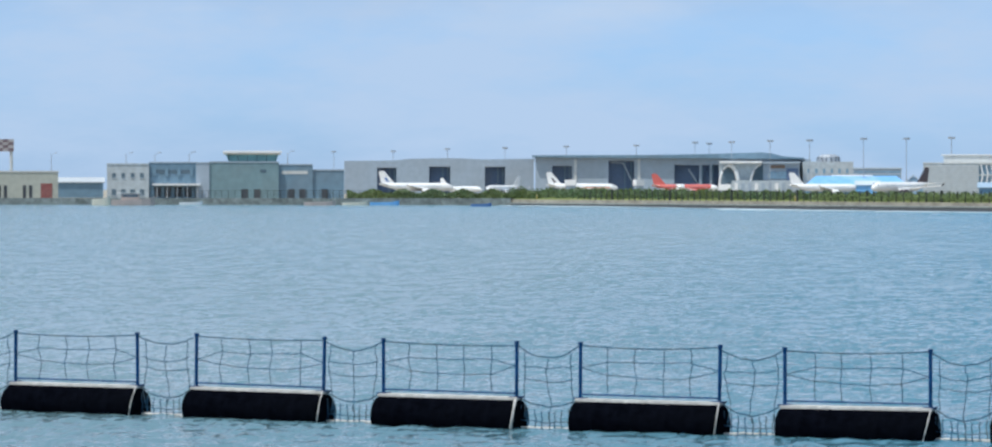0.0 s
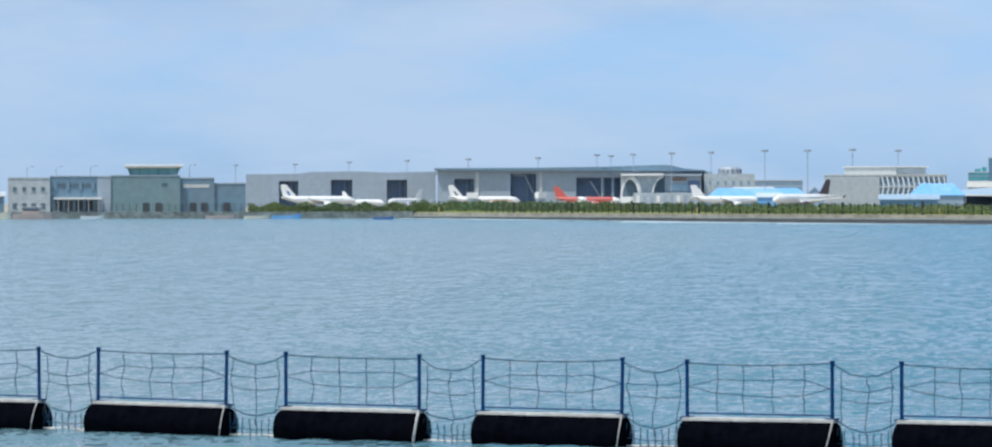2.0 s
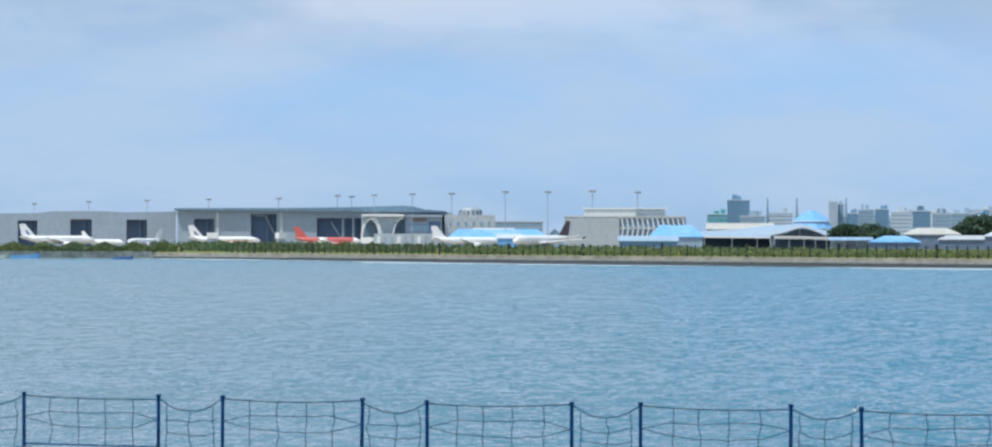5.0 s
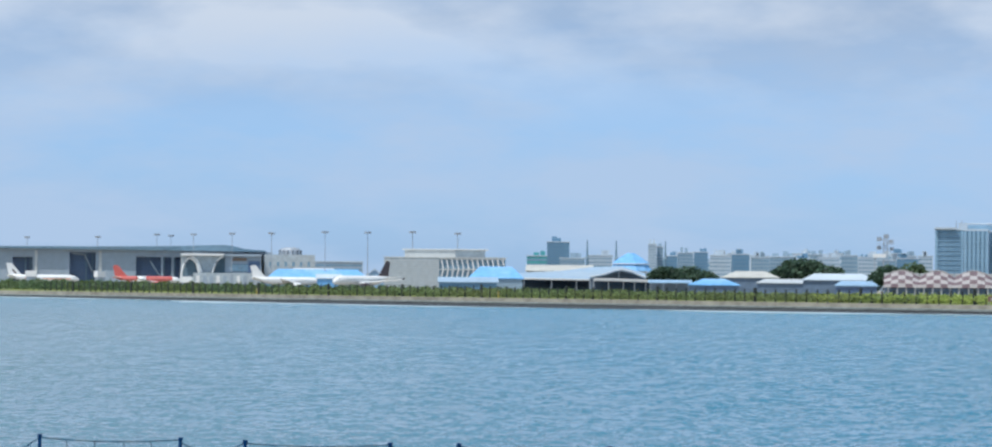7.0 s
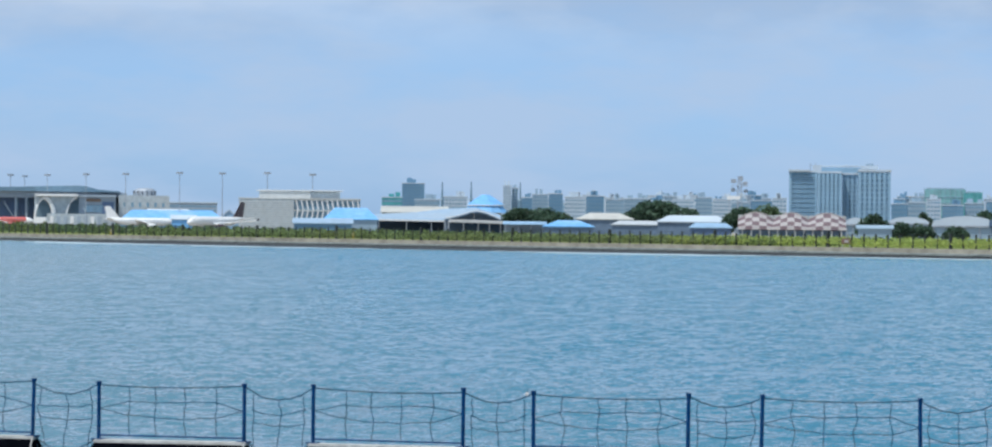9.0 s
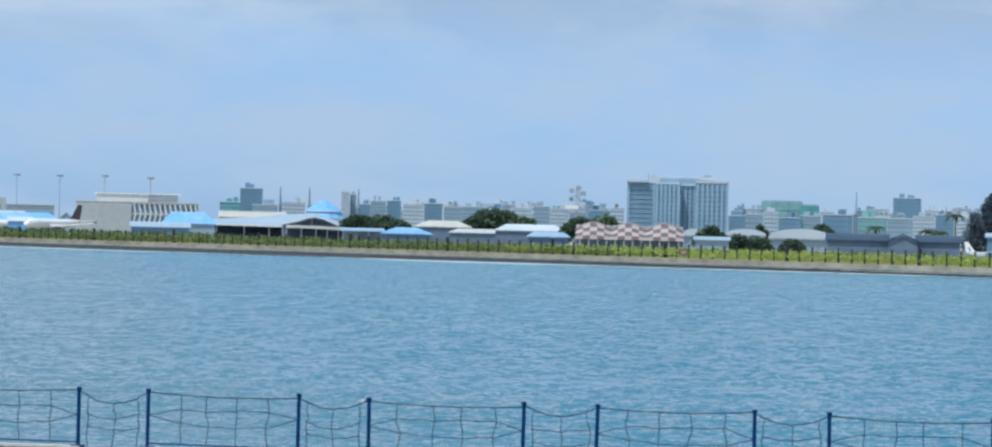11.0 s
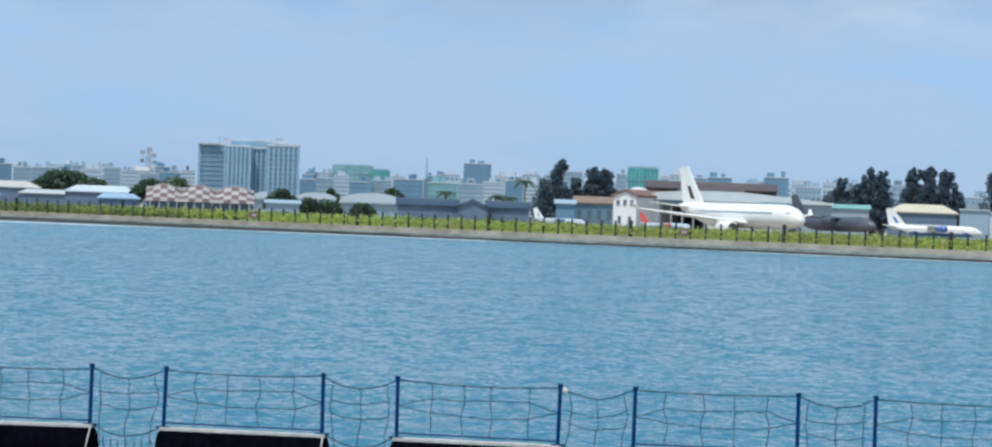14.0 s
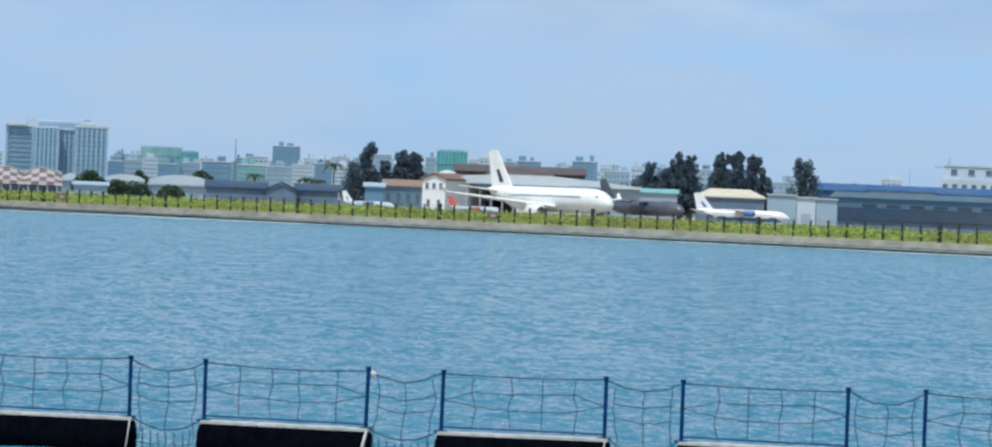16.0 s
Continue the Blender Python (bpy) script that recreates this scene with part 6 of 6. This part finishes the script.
def net_between(k):
    rnd = random.Random(90 + k)
    a, b = barrier_point(START + k * STEP + PAIR), barrier_point(START + (k + 1) * STEP)
    L, turn = (b - a).length, math.degrees(math.atan2(b.y - a.y, b.x - a.x))
    root = thing("rope_net", "sagging rope net hung between two floats", "net", pose(a.x, a.y, 0, 0, 0, turn), "rope nets")
    d = rnd.uniform(0.14, 0.24)
    top = sag((0.03, 0.05, POSTZ - 0.04), (L - 0.03, 0.05, POSTZ - 0.04), d)
    part("top_rope", rope(top, 0.013, 0.012, rnd, 13), ROPE, root)
    part("middle_rope", rope(sag((0.14, 0.05, POSTZ - 0.44), (L - 0.14, 0.05, POSTZ - 0.42), rnd.uniform(0.04, 0.14)), 0.0095, 0.015, rnd, 11), ROPE, root)
    part("middle_rope", rope(sag((0.16, 0.05, POSTZ - 0.66), (L - 0.16, 0.05, POSTZ - 0.68), rnd.uniform(0.03, 0.10)), 0.0095, 0.015, rnd, 11), ROPE, root)
    part("bottom_rope", rope(sag((0.08, 0.05, TOPZ + 0.02), (L - 0.08, 0.05, TOPZ + 0.02), rnd.uniform(0.14, 0.22)), 0.014, 0.012, rnd, 11), ROPE, root)
    for f in (0.13, 0.5, 0.86):
        x, s = L * f, rnd.uniform(-0.07, 0.07)
        zt = POSTZ - 0.06 - d * 4 * f * (1 - f)
        part("hanging_rope", rope([(x, 0.05, zt), (x + s, 0.05, POSTZ - 0.55), (x - s, 0.06, TOPZ - 0.05), (x, 0.05, 0.2)], 0.0095, 0.02, rnd, 11), ROPE, root)
    for i in range(9):
        x = 0.1 + (L - 0.2) * i / 8
        part("mesh_strand", rope([(x, 0.05, TOPZ - 0.10 - 0.12 * math.sin(math.pi * i / 8)), (x + rnd.uniform(-0.03, 0.03), 0.05, 0.15), (x, 0.05, -0.15)], 0.0115, 0.012, rnd, 6), ROPE, root)
    part("mesh_strand", rope([(0.06, 0.05, 0.16), (L / 2, 0.05, 0.12), (L - 0.06, 0.05, 0.16)], 0.0095, 0.01, rnd, 9), ROPE, root)
    part("float_line", rope([(0.0, 0.05, 0.015), (L / 2, 0.08, 0.02), (L, 0.05, 0.015)], 0.022, 0.01, rnd, 9), DECK, root)


for k in range(-2, 15):
    barrier_unit(k)
for k in range(-2, 14):
    net_between(k)

# scraps of bleached plastic caught on the net
SCRAP = material("bleached_plastic", (0.75, 0.68, 0.64), 0.6)
for x, z in ((-9.40, 1.52), (-20.81, 1.57)):
    rnd = random.Random(int(z * 100))
    bm = bmesh.new()
    bmesh.ops.create_icosphere(bm, subdivisions=2, radius=0.055 if x > -15 else 0.032)
    for v in bm.verts:
        v.co = Vector((v.co.x * 1.1, v.co.y * 0.7, v.co.z * 1.3)) * rnd.uniform(0.7, 1.2)
    root = thing("plastic_scrap", "crumpled scrap of pale plastic caught on the net rope", "scrap", pose(x, FLOAT_Y + 0.05, z), "caught scraps")
    part("scrap", bm, SCRAP, root)
    part("tie", tubed([(0, 0, 0.03), (0.02, 0, 0.11)], 0.008, 5), ROPE, root)

# ---- perimeter fence and seawall, piece by piece ----
fence = thing("perimeter_fence", "row of dark fence posts in the tall grass", "fence", pose(*shore(2.22, 3.8), 0, 0, -math.degrees(math.atan(SHORE_M))))
fence.location.z = LAND
thin = mesh_of(boxed(-0.12, 0.12, -0.10, 0.10, -0.2, 2.35), FENCE)
bold = mesh_of(boxed(-0.24, 0.24, -0.2, 0.2, -0.2, 2.6), FENCE)
gap = 25.22 * 1.345 / 10
rnd = random.Random(4)
for i in range(-26, 176):
    s = -i * gap
    lean = rnd.uniform(-2.0, 2.0)
    shared("bold_post" if i % 10 == 0 else "post", bold if i % 10 == 0 else thin, fence, pose(s + rnd.uniform(-0.1, 0.1), 0, rnd.uniform(-0.12, 0.1), 0, lean, 0))
wire = bmesh.new()
for z in (0.5, 1.0, 1.5, 2.0, 2.3):
    box(wire, -175 * gap, 26 * gap, -0.0095, 0.012, z, z + 0.025)
part("wire", wire, FENCE, fence)

LIP = material("pale_lip_concrete", (0.35, 0.385, 0.37), 0.9, 0, 0.3, 0.9, 0.3, 0.4, (0.13, 0.14, 0.125), 0.85)
wall_root = tagged(thing("seawall", "weathered grey concrete seawall with block joints", "seawall", pose(*shore(0, 0), 0, 0, -math.degrees(math.atan(SHORE_M)))), kind="structure")
blocks = []
for v in range(4):
    bm = bmesh.new()
    rnd = random.Random(v)
    h = 0.68 + 0.02 * v
    prof = [(0.0, -1.5), (-0.25, 0.0), (0.05, h - 0.1), (0.15, h), (2.8, h + 0.06), (2.9, -1.5)]
    n = 6
    rings = [[bm.verts.new((-2.985 + 5.97 * i / n, y + rnd.uniform(-0.03, 0.03), z + (rnd.uniform(-0.03, 0.03) if z > 0.4 else 0))) for y, z in prof] for i in range(n + 1)]
    for p, q in zip(rings, rings[1:]):
        for k in range(6):
            bm.faces.new((p[k], p[(k + 1) % 6], q[(k + 1) % 6], q[k]))
    bm.faces.new(rings[0])
    bm.faces.new(rings[-1])
    blocks.append(mesh_of(bm, SEAWALL))
# paler lip along the top
lip = mesh_of(boxed(-2.97, 2.97, -0.50, 2.0, 0.62, 0.80, bevel=0.04), LIP)
rnd = random.Random(7)
for i in range(-45, 108):
    shared("wall_block", blocks[rnd.randrange(4)], wall_root, pose(-i * 6.0, -0.6 + rnd.uniform(-0.03, 0.03), rnd.uniform(-0.03, 0.03)))
for i in range(-30, 92):
    shared("coping", lip, wall_root, pose(-i * 6.0, -0.1 + rnd.uniform(-0.03, 0.03), rnd.uniform(-0.02, 0.02)), "paler coping")
# tide-stained foot of the wall
foot = mesh_of(boxed(-29.98, 29.98, -1.05, -0.75, -1.0, 0.34, bevel=0.05), ROCK)
tall_foot = mesh_of(boxed(-29.98, 29.98, -1.15, -0.75, -1.0, 0.42, bevel=0.05), ROCK)
for i in range(-4, 11):
    shared("wet_foot", tall_foot if i > 2 else foot, wall_root, pose(-i * 60.0, 0, 0), "dark tide-stained foot")
# dark rubble at the foot
rub = np.random.RandomState(3)
bm = bmesh.new()
for i in range(900):
    x, s = rub.uniform(-640, 265), rub.uniform(0.2, 0.5)
    r = bmesh.ops.create_cube(bm, size=1)
    for v in r["verts"]:
        v.co = Vector((x + v.co.x * s * 2.2, -1.0 + rub.uniform(-0.3, 0.1) + v.co.y * s, v.co.z * s * 0.7 + rub.uniform(-0.05, 0.05)))
ob = new("rubble", mesh_of(bm, ROCK))
ob.parent = wall_root
tagged(ob, "dark wet rubble at the waterline", kind="stuff")
# quay edge on the built-up side
edge = [(-470.0, shore(-470).y)] + [tuple(ground_at(a, r)[:2]) for a, r in ((-26.2, 1110), (-29, 1120), (-32.5, 1138), (-40, 1190))]
bm = bmesh.new()
for (xa, ya), (xb, yb) in zip(edge, edge[1:]):
    d = Vector((xb - xa, yb - ya, 0))
    nrm = Vector((d.y, -d.x, 0)).normalized()
    if nrm.y > 0:
        nrm = -nrm
    pa, pb = Vector((xa, ya, 0)) + nrm * 0.6, Vector((xb, yb, 0)) + nrm * 0.6
    f = [bm.verts.new(c + Vector((0, 0, z)) - nrm * o) for o, z in ((0, -1.5), (0, LAND + 0.25), (2.5, LAND + 0.25), (2.5, -1.5)) for c in (pa, pb)]
    for k in range(0, 6, 2):
        bm.faces.new((f[k], f[k + 1], f[k + 3], f[k + 2]))
tagged(new("quay_edge", mesh_of(bm, SEAWALL)), "pale concrete quay edge", "quay", "", "structure")



def reef(x):
    """Breadth of the dark rock flat that bares in front of the wall."""
    f = min(max((x + 430) / 330, 0), 1)
    return 2.0 + 30 * math.sin(math.pi * f) ** 1.2 * (1 + 0.25 * noise.noise(Vector((x * 0.03, 4, 0))))


bm = bmesh.new()
rows_r = []
for i in range(150):
    x = -90 - i * 2.4
    d = reef(x)
    rows_r.append([bm.verts.new(shore(x, -b) + Vector((0, 0, z + 0.05 * noise.noise(Vector((x * 0.4, b, 1)))))) for b, z in ((0.4, 0.22), (d * 0.35, 0.14), (d * 0.7, 0.11), (d, 0.06), (d + 1.0, -0.3))])
for p, q in zip(rows_r, rows_r[1:]):
    for k in range(4):
        bm.faces.new((p[k], p[k + 1], q[k + 1], q[k]))
tagged(new("rock_flat", mesh_of(bm, ROCK)), "flat of dark wet rock below the seawall", "rock", "", "structure")

# pale sandy shallows beyond it
SHALLOW = material("pale_shallows", (0.50, 0.62, 0.66), 0.35, 0, 0.15, 0.2, 0.02, 0.05, (0.25, 0.45, 0.52), 0.6)
bm = bmesh.new()
rim_in, rim_out = [], []
for i in range(240):
    x = 190 - i * 2.75
    wide = max(1.5, 11 + 22 * noise.noise(Vector((x * 0.02, 7, 0))) + 9 * noise.noise(Vector((x * 0.15, 2, 0))))
    off = reef(x) if -450 < x < -90 else 0
    rim_in.append(bm.verts.new(shore(x, 0.2 - off) + Vector((0, 0, 0.03))))
    rim_out.append(bm.verts.new(shore(x, -wide - off) + Vector((0, 0, 0.03))))
for i in range(239):
    bm.faces.new((rim_in[i], rim_in[i + 1], rim_out[i + 1], rim_out[i]))
tagged(new("shallows", mesh_of(bm, SHALLOW)), "pale strip of sandy shallow water below the seawall", "water", "", "structure")
